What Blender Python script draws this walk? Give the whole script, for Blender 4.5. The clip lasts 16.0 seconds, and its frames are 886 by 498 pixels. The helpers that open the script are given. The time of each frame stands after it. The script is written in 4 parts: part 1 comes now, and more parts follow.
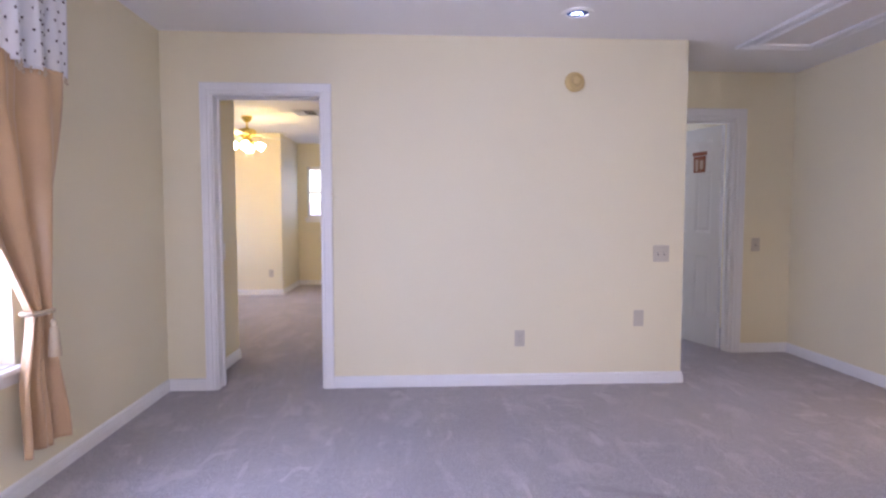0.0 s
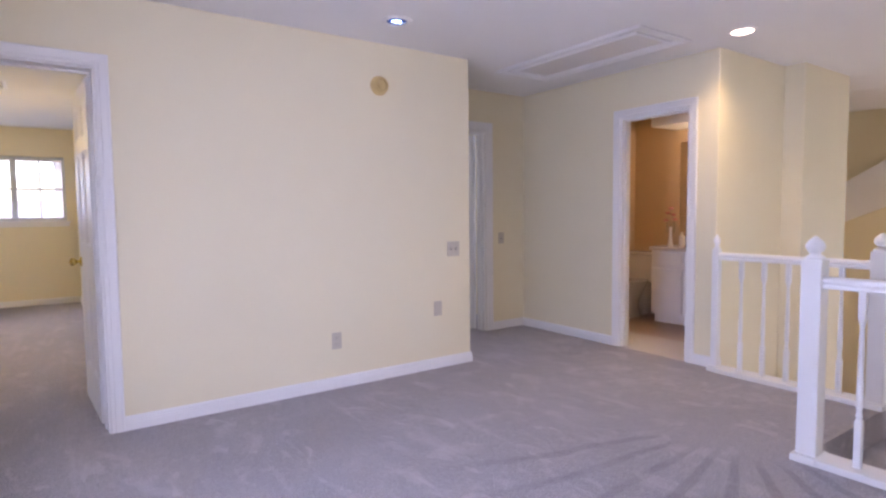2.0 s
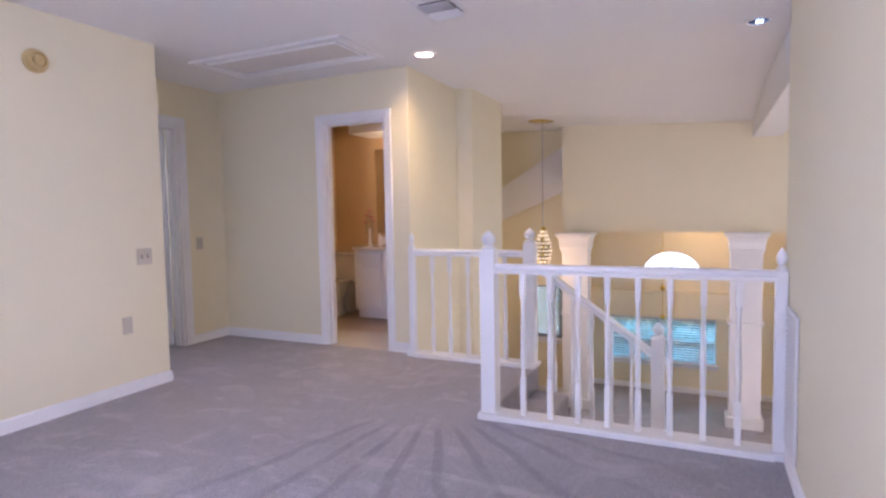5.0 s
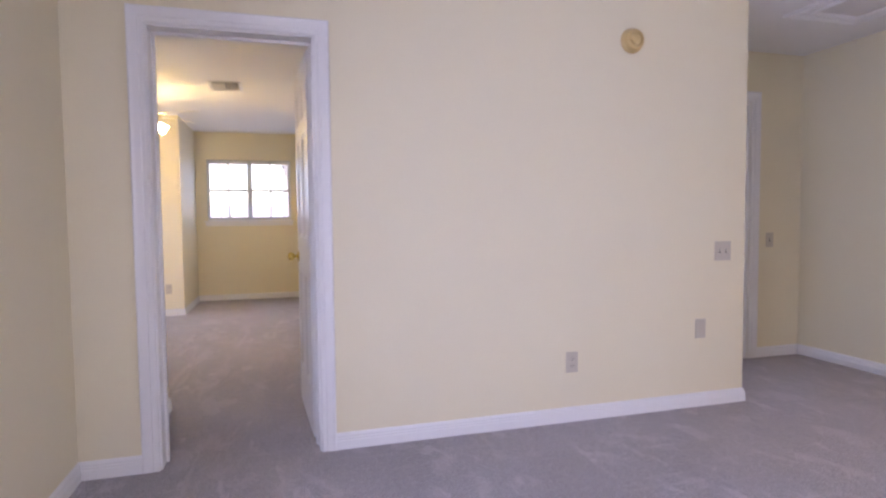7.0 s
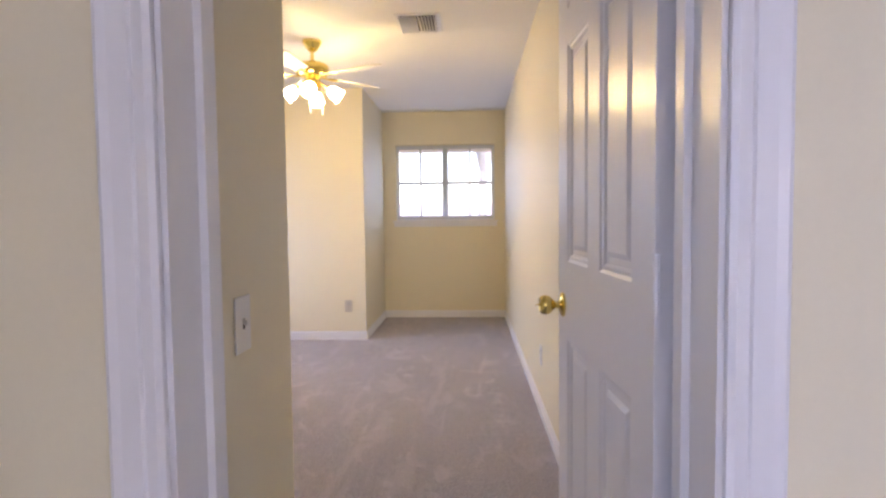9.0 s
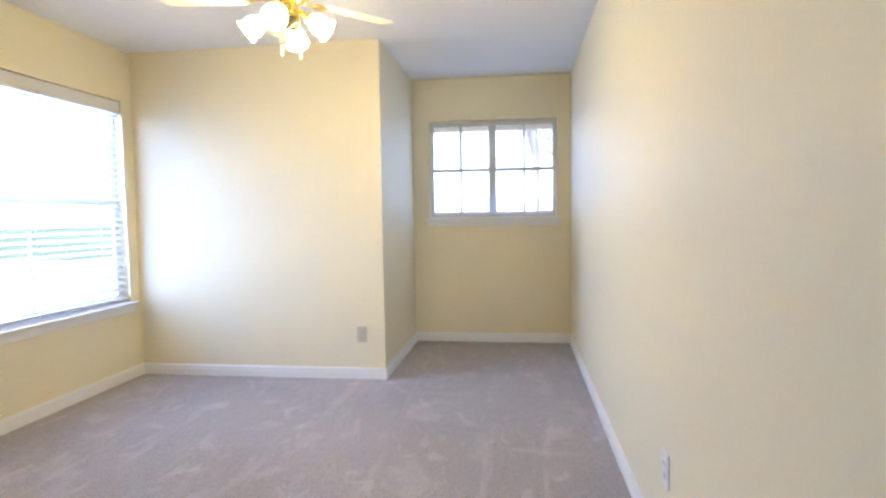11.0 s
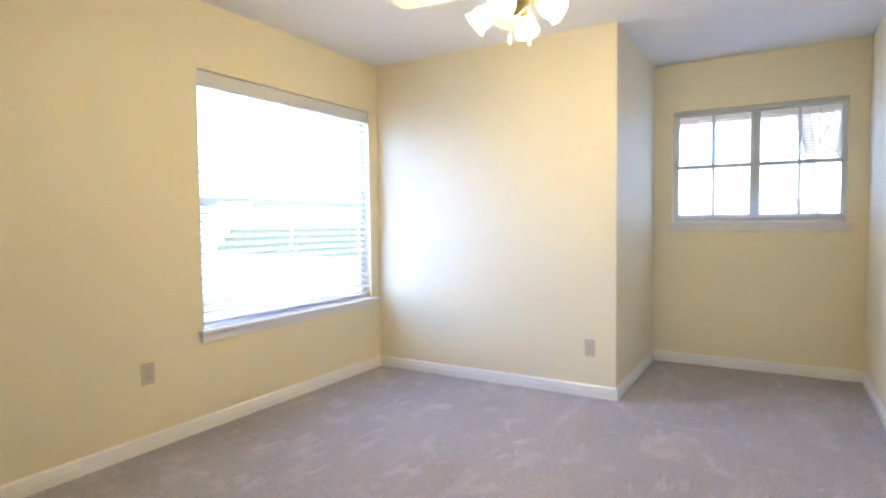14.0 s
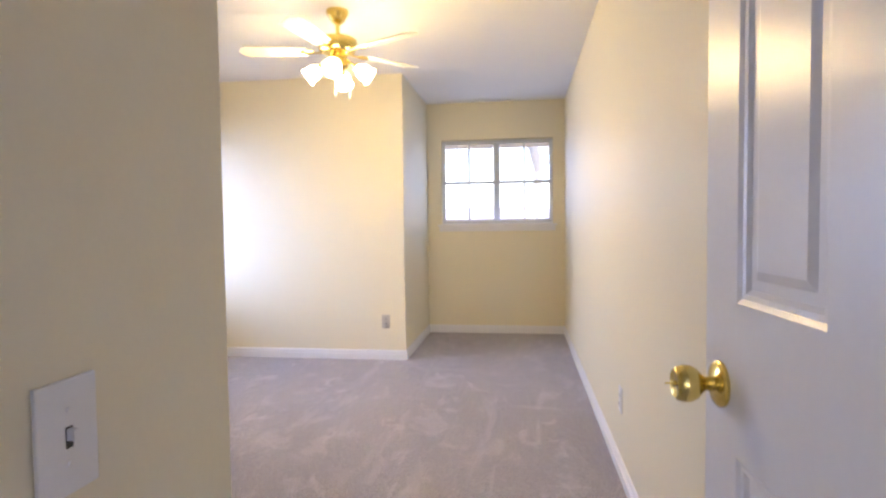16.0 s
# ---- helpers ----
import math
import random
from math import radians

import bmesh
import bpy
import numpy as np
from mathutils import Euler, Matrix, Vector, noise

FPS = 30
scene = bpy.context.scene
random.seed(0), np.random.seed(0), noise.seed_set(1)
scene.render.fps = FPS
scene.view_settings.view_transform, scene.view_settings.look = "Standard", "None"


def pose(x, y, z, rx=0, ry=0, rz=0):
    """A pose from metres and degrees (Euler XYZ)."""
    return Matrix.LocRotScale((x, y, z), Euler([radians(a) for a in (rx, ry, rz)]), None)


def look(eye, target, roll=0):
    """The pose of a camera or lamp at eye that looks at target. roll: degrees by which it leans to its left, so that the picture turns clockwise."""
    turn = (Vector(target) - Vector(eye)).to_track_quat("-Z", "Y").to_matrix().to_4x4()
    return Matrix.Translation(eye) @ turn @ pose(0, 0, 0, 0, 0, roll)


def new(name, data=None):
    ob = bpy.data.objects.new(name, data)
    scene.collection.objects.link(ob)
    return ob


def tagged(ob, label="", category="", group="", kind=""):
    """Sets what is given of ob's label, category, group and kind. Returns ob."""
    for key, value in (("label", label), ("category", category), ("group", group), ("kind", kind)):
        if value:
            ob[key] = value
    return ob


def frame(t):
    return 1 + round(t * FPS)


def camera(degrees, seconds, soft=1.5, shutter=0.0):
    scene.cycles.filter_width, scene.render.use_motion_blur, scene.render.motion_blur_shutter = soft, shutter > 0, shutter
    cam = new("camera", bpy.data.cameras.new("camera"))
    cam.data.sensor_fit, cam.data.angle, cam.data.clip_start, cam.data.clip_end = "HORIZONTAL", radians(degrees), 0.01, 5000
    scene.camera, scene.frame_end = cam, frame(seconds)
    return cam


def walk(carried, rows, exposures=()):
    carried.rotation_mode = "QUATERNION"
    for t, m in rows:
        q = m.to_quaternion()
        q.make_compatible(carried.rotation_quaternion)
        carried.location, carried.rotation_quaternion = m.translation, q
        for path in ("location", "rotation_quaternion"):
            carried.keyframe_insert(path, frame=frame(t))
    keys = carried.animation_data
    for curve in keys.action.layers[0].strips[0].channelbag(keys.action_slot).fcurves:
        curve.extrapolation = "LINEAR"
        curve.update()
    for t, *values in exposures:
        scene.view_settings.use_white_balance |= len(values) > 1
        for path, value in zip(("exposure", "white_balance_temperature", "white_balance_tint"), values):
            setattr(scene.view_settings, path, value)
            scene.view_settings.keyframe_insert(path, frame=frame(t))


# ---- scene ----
cam = camera(76.5, 16.0, 2.5)
PATH = [
    (0, (0.39, 0.587, 1.214), (0.501, 2.58, 1.093), -0.0),
    (0.5, (0.173, 0.653, 1.209), (0.605, 2.602, 1.092), -0.0),
    (1, (-0.06, 0.751, 1.194), (0.626, 2.626, 1.081), 0.0),
    (1.5, (-0.243, 0.872, 1.229), (0.667, 2.648, 1.101), -0.4),
    (2, (-0.457, 0.888, 1.227), (0.686, 2.524, 1.097), -0.6),
    (2.5, (-0.623, 0.914, 1.232), (0.807, 2.304, 1.093), -0.5),
    (3, (-0.647, 0.898, 1.224), (0.978, 2.056, 1.085), -0.6),
    (3.2, (-0.646, 0.889, 1.229), (1.033, 1.965, 1.087), -0.7),
    (4.25, (-0.56, 0.915, 1.213), (1.262, 1.54, 1.095), -0.9),
    (5.3, (-0.476, 0.949, 1.198), (1.242, 1.965, 1.072), -1.2),
    (5.5, (-0.435, 0.968, 1.193), (1.194, 2.121, 1.071), -1.3),
    (6, (-0.384, 1.042, 1.142), (0.9, 2.572, 1.048), -1.4),
    (6.5, (-0.40, 1.292, 1.139), (0.559, 3.045, 1.047), -1.1),
    (7, (-0.394, 1.705, 1.144), (0.156, 3.625, 1.04), -0.6),
    (7.5, (-0.349, 2.136, 1.16), (-0.1, 4.117, 1.055), -0.7),
    (8, (-0.406, 2.674, 1.16), (-0.298, 4.668, 1.058), -0.6),
    (8.5, (-0.468, 3.238, 1.163), (-0.478, 5.236, 1.06), -0.8),
    (8.7, (-0.508, 3.461, 1.163), (-0.562, 5.458, 1.06), -0.7),
    (10.8, (-0.625, 5.181, 1.157), (-0.816, 7.169, 1.052), -0.8),
    (11, (-0.606, 5.256, 1.194), (-0.87, 7.235, 1.072), -0.9),
    (11.5, (-0.691, 5.447, 1.177), (-1.129, 7.395, 1.065), -0.9),
    (12, (-0.767, 5.562, 1.154), (-1.473, 7.43, 1.057), -0.9),
    (12.5, (-0.786, 5.594, 1.156), (-1.713, 7.364, 1.066), -0.8),
    (13, (-0.789, 5.603, 1.163), (-1.843, 7.301, 1.073), -0.7),
    (13.5, (-0.765, 5.593, 1.168), (-1.859, 7.265, 1.078), -0.6),
    (14, (-0.674, 5.517, 1.18), (-1.697, 7.233, 1.084), -0.6),
    (14.5, (-0.637, 5.328, 1.203), (-1.278, 7.219, 1.1), -0.6),
    (15, (-0.582, 5.048, 1.224), (-0.992, 7.002, 1.113), -0.7),
    (15.3, (-0.561, 4.883, 1.155), (-0.903, 6.852, 1.08), -0.9),
    (15.5, (-0.593, 4.772, 1.162), (-0.888, 6.748, 1.073), -0.6),
    (16, (-0.576, 4.5, 1.158), (-0.853, 6.479, 1.072), -0.7),
]
EXPOSURES = [(0, 2.48, 6550, 34), (6, 2.45, 6600, 34), (8.5, 2.41, 6750, 33), (11, 2.66, 5850, 20), (15.2, 2.63, 6000, 22), (16, 2.65, 6300, 29)]
walk(cam, [(t, look(eye, target, roll)) for t, eye, target, roll in PATH], EXPOSURES)

# ---- world and large lights ----
world = bpy.data.worlds.new("sky")
scene.world = world
world.use_nodes = True
wn = world.node_tree.nodes
sky = wn.new("ShaderNodeTexSky")
sky.sky_type, sky.sun_disc = "NISHITA", False
sky.sun_elevation, sky.sun_rotation = radians(48), radians(182)
wn["Background"].inputs["Strength"].default_value = 0.14
world.node_tree.links.new(sky.outputs["Color"], wn["Background"].inputs["Color"])

sun_data = bpy.data.lights.new("sun", "SUN")
sun_data.energy, sun_data.angle, sun_data.color = 3.0, radians(0.6), (1.0, 0.95, 0.88)
sun = new("sun", sun_data)
sun.matrix_world = look((0, 0, 20), (0.3, 10.0, 20 - 11.5))


def area(name, eye, target, w, h, watts, color, spread=180):
    d = bpy.data.lights.new(name, "AREA")
    d.shape, d.size, d.size_y, d.energy, d.color = "RECTANGLE", w, h, watts, color
    d.spread = radians(spread)
    ob = new(name, d)
    ob.matrix_world = look(eye, target)
    return ob


def bulb(name, place, watts, color, radius=0.03):
    d = bpy.data.lights.new(name, "POINT")
    d.energy, d.color, d.shadow_soft_size = watts, color, radius
    ob = new(name, d)
    ob.location = place
    return ob


DAY = (0.50, 0.65, 1.0)
WARM = (1.0, 0.80, 0.46)
BULB = (1.0, 0.79, 0.24)
area("daylight_bedroom_window", (-3.557, 8.33, 1.32), (0, 8.20, 1.45), 1.52, 1.44, 9.2, (0.38, 0.58, 1.0), 172)
area("daylight_hall_window", (-1.45, 2.265, 1.32), (3, 2.265, 0.3), 1.50, 1.46, 13.0, DAY)
# Fill lamp in an added window behind the camera, never seen.
area("hall_south_fill", (0.1, -1.60, 1.35), (0.1, 3, -0.6), 1.50, 1.40, 5.5, (0.62, 0.72, 1.0))
# Brightens the lower room through an added south window, out of view.
area("living_south_fill", (5.2, -2.10, 0.6), (5.2, 3, 0.4), 2.0, 1.9, 3.4, (0.75, 0.86, 1.0))
area("daylight_dining_window", (9.36, 1.52, 0.05), (8.66, 1.52, -0.786), 1.8, 0.6, 9.5, (0.02, 0.66, 1.0))
# Lifts the open recess door; its window is an unseen addition.
area("recess_room_fill", (2.86, 7.70, 1.34), (2.86, 0, 1.34), 1.1, 1.4, 4.0, DAY)
area("daylight_alcove_window", (-0.835, 10.492, 1.60), (-0.835, 5, 1.2), 1.10, 0.82, 1.1, (0.38, 0.58, 1.0))
area("daylight_arch_window", (8.70, 1.386, 0.345), (0, 1.386, 0.345), 0.78, 0.40, 0.4, DAY)


# ---- materials ----
def material(name, color, rough=0.6, metal=0.0, vary=0.06, scale=3.0, grain=120.0, bump=0.05, spec=0.5, coat=0.0):
    """Paint, metal or cloth with slow blotches and a fine grain."""
    m = bpy.data.materials.new(name)
    m.use_nodes = True
    n, l = m.node_tree.nodes, m.node_tree.links
    b = n["Principled BSDF"]
    b.inputs["Roughness"].default_value, b.inputs["Metallic"].default_value = rough, metal
    b.inputs["Specular IOR Level"].default_value, b.inputs["Coat Weight"].default_value = spec, coat
    co = n.new("ShaderNodeTexCoord")
    big, fine = n.new("ShaderNodeTexNoise"), n.new("ShaderNodeTexNoise")
    big.inputs["Scale"].default_value, big.inputs["Detail"].default_value = scale, 4
    fine.inputs["Scale"].default_value, fine.inputs["Detail"].default_value = grain, 3
    mixn, mixf = n.new("ShaderNodeMix"), n.new("ShaderNodeMix")
    for mx in (mixn, mixf):
        mx.data_type = "RGBA"
    mixn.inputs["A"].default_value = (*[c * (1 - vary) for c in color], 1)
    mixn.inputs["B"].default_value = (*[min(1, c * (1 + vary)) for c in color], 1)
    mixf.blend_type = "MULTIPLY"
    mixf.inputs["Factor"].default_value = min(1, vary * 2)
    for tex in (big, fine):
        l.new(co.outputs["Object"], tex.inputs["Vector"])
    l.new(big.outputs["Fac"], mixn.inputs["Factor"])
    l.new(mixn.outputs["Result"], mixf.inputs["A"])
    l.new(fine.outputs["Fac"], mixf.inputs["B"])
    l.new(mixf.outputs["Result"], b.inputs["Base Color"])
    if bump:
        bp = n.new("ShaderNodeBump")
        bp.inputs["Strength"].default_value, bp.inputs["Distance"].default_value = bump, 0.002
        l.new(fine.outputs["Fac"], bp.inputs["Height"])
        l.new(bp.outputs["Normal"], b.inputs["Normal"])
    return m


def glow(name, color, strength):
    m = bpy.data.materials.new(name)
    m.use_nodes = True
    b = m.node_tree.nodes["Principled BSDF"]
    b.inputs["Base Color"].default_value = (*color, 1)
    b.inputs["Emission Color"].default_value = (*color, 1)
    b.inputs["Emission Strength"].default_value = strength
    return m


def glass_material(name, color=(1, 1, 1), rough=0.0, bump=0.0):
    m = bpy.data.materials.new(name)
    m.use_nodes = True
    n, l = m.node_tree.nodes, m.node_tree.links
    b = n["Principled BSDF"]
    b.inputs["Base Color"].default_value = (*color, 1)
    b.inputs["Transmission Weight"].default_value = 1.0
    b.inputs["Roughness"].default_value, b.inputs["IOR"].default_value = rough, 1.45
    if bump:
        v, bp = n.new("ShaderNodeTexVoronoi"), n.new("ShaderNodeBump")
        v.inputs["Scale"].default_value = 28
        bp.inputs["Strength"].default_value, bp.inputs["Distance"].default_value = bump, 0.02
        l.new(v.outputs["Distance"], bp.inputs["Height"])
        l.new(bp.outputs["Normal"], b.inputs["Normal"])
    return m


def carpet_material():
    """Cut-pile carpet: tufts, brushed patches of nap and vacuum strokes."""
    m = bpy.data.materials.new("carpet")
    m.use_nodes = True
    n, l = m.node_tree.nodes, m.node_tree.links
    b = n["Principled BSDF"]
    b.inputs["Roughness"].default_value, b.inputs["Specular IOR Level"].default_value = 0.95, 0.1
    b.inputs["Sheen Weight"].default_value, b.inputs["Sheen Roughness"].default_value = 0.25, 0.5
    co = n.new("ShaderNodeTexCoord")

    def noise_tex(scale, detail, stretch=(1, 1, 1), turn=0.0, distort=0.0):
        mp, t = n.new("ShaderNodeMapping"), n.new("ShaderNodeTexNoise")
        mp.inputs["Scale"].default_value, mp.inputs["Rotation"].default_value = stretch, (0, 0, turn)
        t.inputs["Scale"].default_value, t.inputs["Detail"].default_value = scale, detail
        t.inputs["Distortion"].default_value = distort
        l.new(co.outputs["Object"], mp.inputs["Vector"])
        l.new(mp.outputs["Vector"], t.inputs["Vector"])
        return t.outputs["Fac"]

    def ramp(src, lo, hi):
        r = n.new("ShaderNodeMapRange")
        r.inputs["From Min"].default_value, r.inputs["From Max"].default_value = lo, hi
        l.new(src, r.inputs["Value"])
        return r.outputs["Result"]

    def mix(fac, a, c, weight=None):
        mx = n.new("ShaderNodeMix")
        mx.data_type = "RGBA"
        l.new(fac, mx.inputs["Factor"])
        for s, v in (("A", a), ("B", c)):
            if isinstance(v, tuple):
                mx.inputs[s].default_value = (*v, 1)
            else:
                l.new(v, mx.inputs[s])
        return mx.outputs["Result"]

    def scaled(src, k):
        q = n.new("ShaderNodeMath")
        q.operation = "MULTIPLY"
        q.inputs[1].default_value = k
        l.new(src, q.inputs[0])
        return q.outputs[0]

    tuft = ramp(noise_tex(150, 3), 0.32, 0.68)
    patch = ramp(noise_tex(5.6, 5, (1, 0.7, 1), 0.9, 0.7), 0.56, 0.64)
    grain = ramp(noise_tex(38, 4), 0.35, 0.65)
    nap = ramp(noise_tex(1.7, 5, (1, 0.6, 1), 0.5, 0.6), 0.42, 0.62)
    streak = ramp(noise_tex(3.2, 3, (2.4, 0.35, 1), 0.35, 0.4), 0.60, 0.72)
    streak2 = ramp(noise_tex(4.0, 3, (0.4, 2.6, 1), 0.25, 0.5), 0.64, 0.74)
    base = mix(tuft, CARPET_DARK, CARPET_LIGHT)
    base = mix(scaled(grain, 0.35), base, CARPET_LOW)
    base = mix(scaled(nap, 0.22), base, CARPET_LOW)
    base = mix(scaled(patch, 0.24), base, CARPET_HIGH)
    base = mix(scaled(streak, 0.24), base, CARPET_HIGH)
    base = mix(scaled(streak2, 0.24), base, CARPET_HIGH)
    smudge = ramp(noise_tex(9.0, 4, (1, 0.45, 1), 1.1, 0.9), 0.62, 0.68)
    thin = ramp(noise_tex(5.5, 2, (4.0, 0.22, 1), -0.12, 0.25), 0.66, 0.71)
    thin2 = ramp(noise_tex(5.5, 2, (0.25, 4.0, 1), 0.10, 0.25), 0.67, 0.72)
    base = mix(scaled(smudge, 0.34), base, CARPET_HIGH)
    base = mix(scaled(thin, 0.17), base, CARPET_HIGH)
    base = mix(scaled(thin2, 0.17), base, CARPET_HIGH)
    # strokes of the vacuum cleaner fanned round the stair head
    def calc(op, a, c):
        q = n.new("ShaderNodeMath")
        q.operation = op
        for i, v in enumerate((a, c)):
            if isinstance(v, (int, float)):
                q.inputs[i].default_value = v
            else:
                l.new(v, q.inputs[i])
        return q.outputs[0]
    xyz = n.new("ShaderNodeSeparateXYZ")
    l.new(co.outputs["Object"], xyz.inputs[0])
    dx, dy = calc("SUBTRACT", xyz.outputs[0], 2.72), calc("SUBTRACT", xyz.outputs[1], 2.52)
    ang = calc("ADD", calc("ARCTAN2", dy, dx), calc("MULTIPLY", noise_tex(2.0, 2), 0.10))
    away = calc("SQRT", calc("ADD", calc("MULTIPLY", dx, dx), calc("MULTIPLY", dy, dy)), 0)
    rays = ramp(calc("SUBTRACT", calc("SINE", calc("MULTIPLY", ang, 33.0), 0), calc("MULTIPLY", away, 0.40)), 0.12, 0.45)
    near, far = ramp(away, 0.46, 0.60), ramp(away, 2.1, 1.4)
    west = calc("MULTIPLY", ramp(dx, -0.12, -0.32), ramp(calc("ADD", dy, calc("MULTIPLY", dx, 0.5)), 0.05, -0.12))
    fan_mask = calc("MULTIPLY", calc("MULTIPLY", calc("MULTIPLY", near, far), west), calc("MULTIPLY", rays, ramp(noise_tex(2.6, 3), 0.25, 0.5)))
    base = mix(scaled(fan_mask, 0.42), base, CARPET_STROKE)
    l.new(base, b.inputs["Base Color"])
    bp = n.new("ShaderNodeBump")
    bp.inputs["Strength"].default_value, bp.inputs["Distance"].default_value = 0.6, 0.006
    l.new(tuft, bp.inputs["Height"])
    l.new(bp.outputs["Normal"], b.inputs["Normal"])
    return m


CARPET_DARK, CARPET_LIGHT = (0.182, 0.167, 0.177), (0.64, 0.60, 0.63)
CARPET_LOW, CARPET_HIGH = (0.235, 0.216, 0.228), (0.64, 0.60, 0.615)
CARPET_STROKE = (0.19, 0.172, 0.185)
CARPET = carpet_material()
PAINT = material("cream_paint", (0.81, 0.735, 0.53), 0.55, vary=0.02, scale=0.8, grain=90, bump=0.12)
CEILING = material("ceiling_white", (0.85, 0.84, 0.82), 0.9, vary=0.02, scale=1.0, grain=70, bump=0.35)
TRIM = material("trim_white", (0.82, 0.81, 0.80), 0.32, vary=0.015, grain=40, bump=0.02)
DOOR_WHITE = material("door_white", (0.80, 0.79, 0.78), 0.29, vary=0.02, grain=60, bump=0.10)
BRASS = material("polished_brass", (0.83, 0.65, 0.20), 0.16, 1.0, vary=0.04, grain=30, bump=0.01)
STEEL = material("worn_steel", (0.55, 0.53, 0.50), 0.35, 1.0, vary=0.06)
PLATE = material("ivory_plate", (0.56, 0.50, 0.40), 0.35, vary=0.02, bump=0.01)
PLATE_WHITE = material("white_plate", (0.80, 0.79, 0.77), 0.3, vary=0.02, bump=0.01)
# Near-black colour that stands for the shade inside slots and ducts.
HOLE_SHADE = material("hole_shade", (0.03, 0.027, 0.025), 0.6, vary=0.05)
AGED = material("aged_plastic", (0.66, 0.48, 0.21), 0.4, vary=0.05, bump=0.02)
BLIND = material("blind_white", (0.68, 0.68, 0.68), 0.45, vary=0.02, bump=0.02)
ALU = material("window_frame_grey", (0.86, 0.89, 0.92), 0.4, 0.0, vary=0.04)
GLASS = glass_material("window_glass")
RAIN_GLASS = glass_material("obscure_glass", (0.66, 0.71, 0.74), 0.2, 1.0)
SATIN = material("tan_satin", (0.66, 0.43, 0.24), 0.32, vary=0.10, scale=5, grain=260, bump=0.08)
VOILE = material("white_voile", (0.76, 0.75, 0.76), 0.7, vary=0.03, grain=200, bump=0.08)
DOT = material("dot_brown", (0.14, 0.10, 0.10), 0.7, vary=0.1)
ROPE = material("cream_rope", (0.62, 0.50, 0.34), 0.7, vary=0.12, grain=90, bump=0.3)
BATH_WALL = material("tan_bath_paint", (0.52, 0.36, 0.20), 0.6, vary=0.04, scale=1.2, bump=0.1)
TILE = material("cream_tile", (0.84, 0.79, 0.72), 0.25, vary=0.05, scale=2)
TILE_DARKER = material("darker_tile", (0.45, 0.34, 0.25), 0.28, vary=0.08, scale=3)
PORCELAIN = material("porcelain", (0.75, 0.72, 0.66), 0.12, vary=0.01, bump=0.0)
COUNTER = material("cultured_marble", (0.74, 0.68, 0.60), 0.2, vary=0.06, scale=6)
MIRROR = material("mirror_silver", (0.9, 0.9, 0.9), 0.02, 1.0, vary=0.0, bump=0.0)
PLAQUE = material("plaque_red_brown", (0.34, 0.10, 0.05), 0.5, vary=0.1)
PLAQUE_PALE = material("plaque_pale", (0.66, 0.52, 0.42), 0.5, vary=0.1)
GRILLE = material("grille_paint", (0.78, 0.77, 0.76), 0.45, vary=0.04)
HATCH = material("hatch_panel_beige", (0.74, 0.71, 0.67), 0.8, vary=0.03, grain=60, bump=0.2)
BLADE = material("fan_blade_white", (0.80, 0.76, 0.66), 0.35, vary=0.02)
FROST = glow("lit_frosted_glass", (1.0, 0.84, 0.52), 5.5)
CAN_LIT = glow("lit_can_lens", (1.0, 0.82, 0.60), 3.5)
LED = glow("led_blue_white", (0.45, 0.70, 1.0), 2.5)
CAN_BLUE = material("can_reflector_blue", (0.10, 0.24, 0.62), 0.2, 0.4, vary=0.05)
BARK = material("bark", (0.42, 0.42, 0.42), 0.9, vary=0.3, scale=8, grain=40, bump=0.8)
HEDGE = material("hedge_green", (0.03, 0.055, 0.025), 0.6, vary=0.3, scale=2)
LEAF = material("leaf_green", (0.09, 0.16, 0.05), 0.6, vary=0.3, scale=2)
GRASS = material("lawn", (0.09, 0.13, 0.05), 0.9, vary=0.3, scale=0.5, grain=20, bump=0.5)
SHINGLE = material("roof_shingle", (0.42, 0.41, 0.40), 0.9, vary=0.2, scale=3, grain=25, bump=0.5)
BRICK = material("pale_brick", (0.76, 0.77, 0.75), 0.85, vary=0.15, scale=4, grain=30, bump=0.4)
FASCIA = material("fascia_pink", (0.72, 0.58, 0.53), 0.7, vary=0.08)

# Pale colour for the added ground that brightens the bedroom window's view.
BRIGHT_GROUND = material("bright_ground", (0.60, 0.58, 0.55), 0.9, vary=0.1, scale=0.7, grain=20, bump=0.3)
SIDING = material("pale_siding", (0.68, 0.66, 0.62), 0.7, vary=0.04)
DARK_PANE = material("dark_window_pane", (0.05, 0.06, 0.07), 0.1, vary=0.1)


# ---- building blocks ----
def mesh_of(name, bm, mat, smooth=False):
    bmesh.ops.recalc_face_normals(bm, faces=bm.faces)
    me = bpy.data.meshes.new(name)
    bm.to_mesh(me)
    bm.free()
    me.materials.append(mat)
    if smooth:
        me.shade_smooth()
        me.set_sharp_from_angle(angle=radians(38))
    return me


def part(name, bm, mat, parent=None, label="", smooth=False):
    """Links a bmesh as one mesh object under a thing or part."""
    ob = new(name, mesh_of(name, bm, mat, smooth))
    ob.parent = parent
    if label:
        ob["label"] = label
    return ob


def thing(name, place, label, category, group="", turn=0.0):
    ob = new(name)
    ob.empty_display_size = 0.05
    ob.matrix_basis = pose(*place, 0, 0, turn)
    return tagged(ob, label, category, group)


def structure(ob, label, category=""):
    return tagged(ob, label, category, "", "structure")


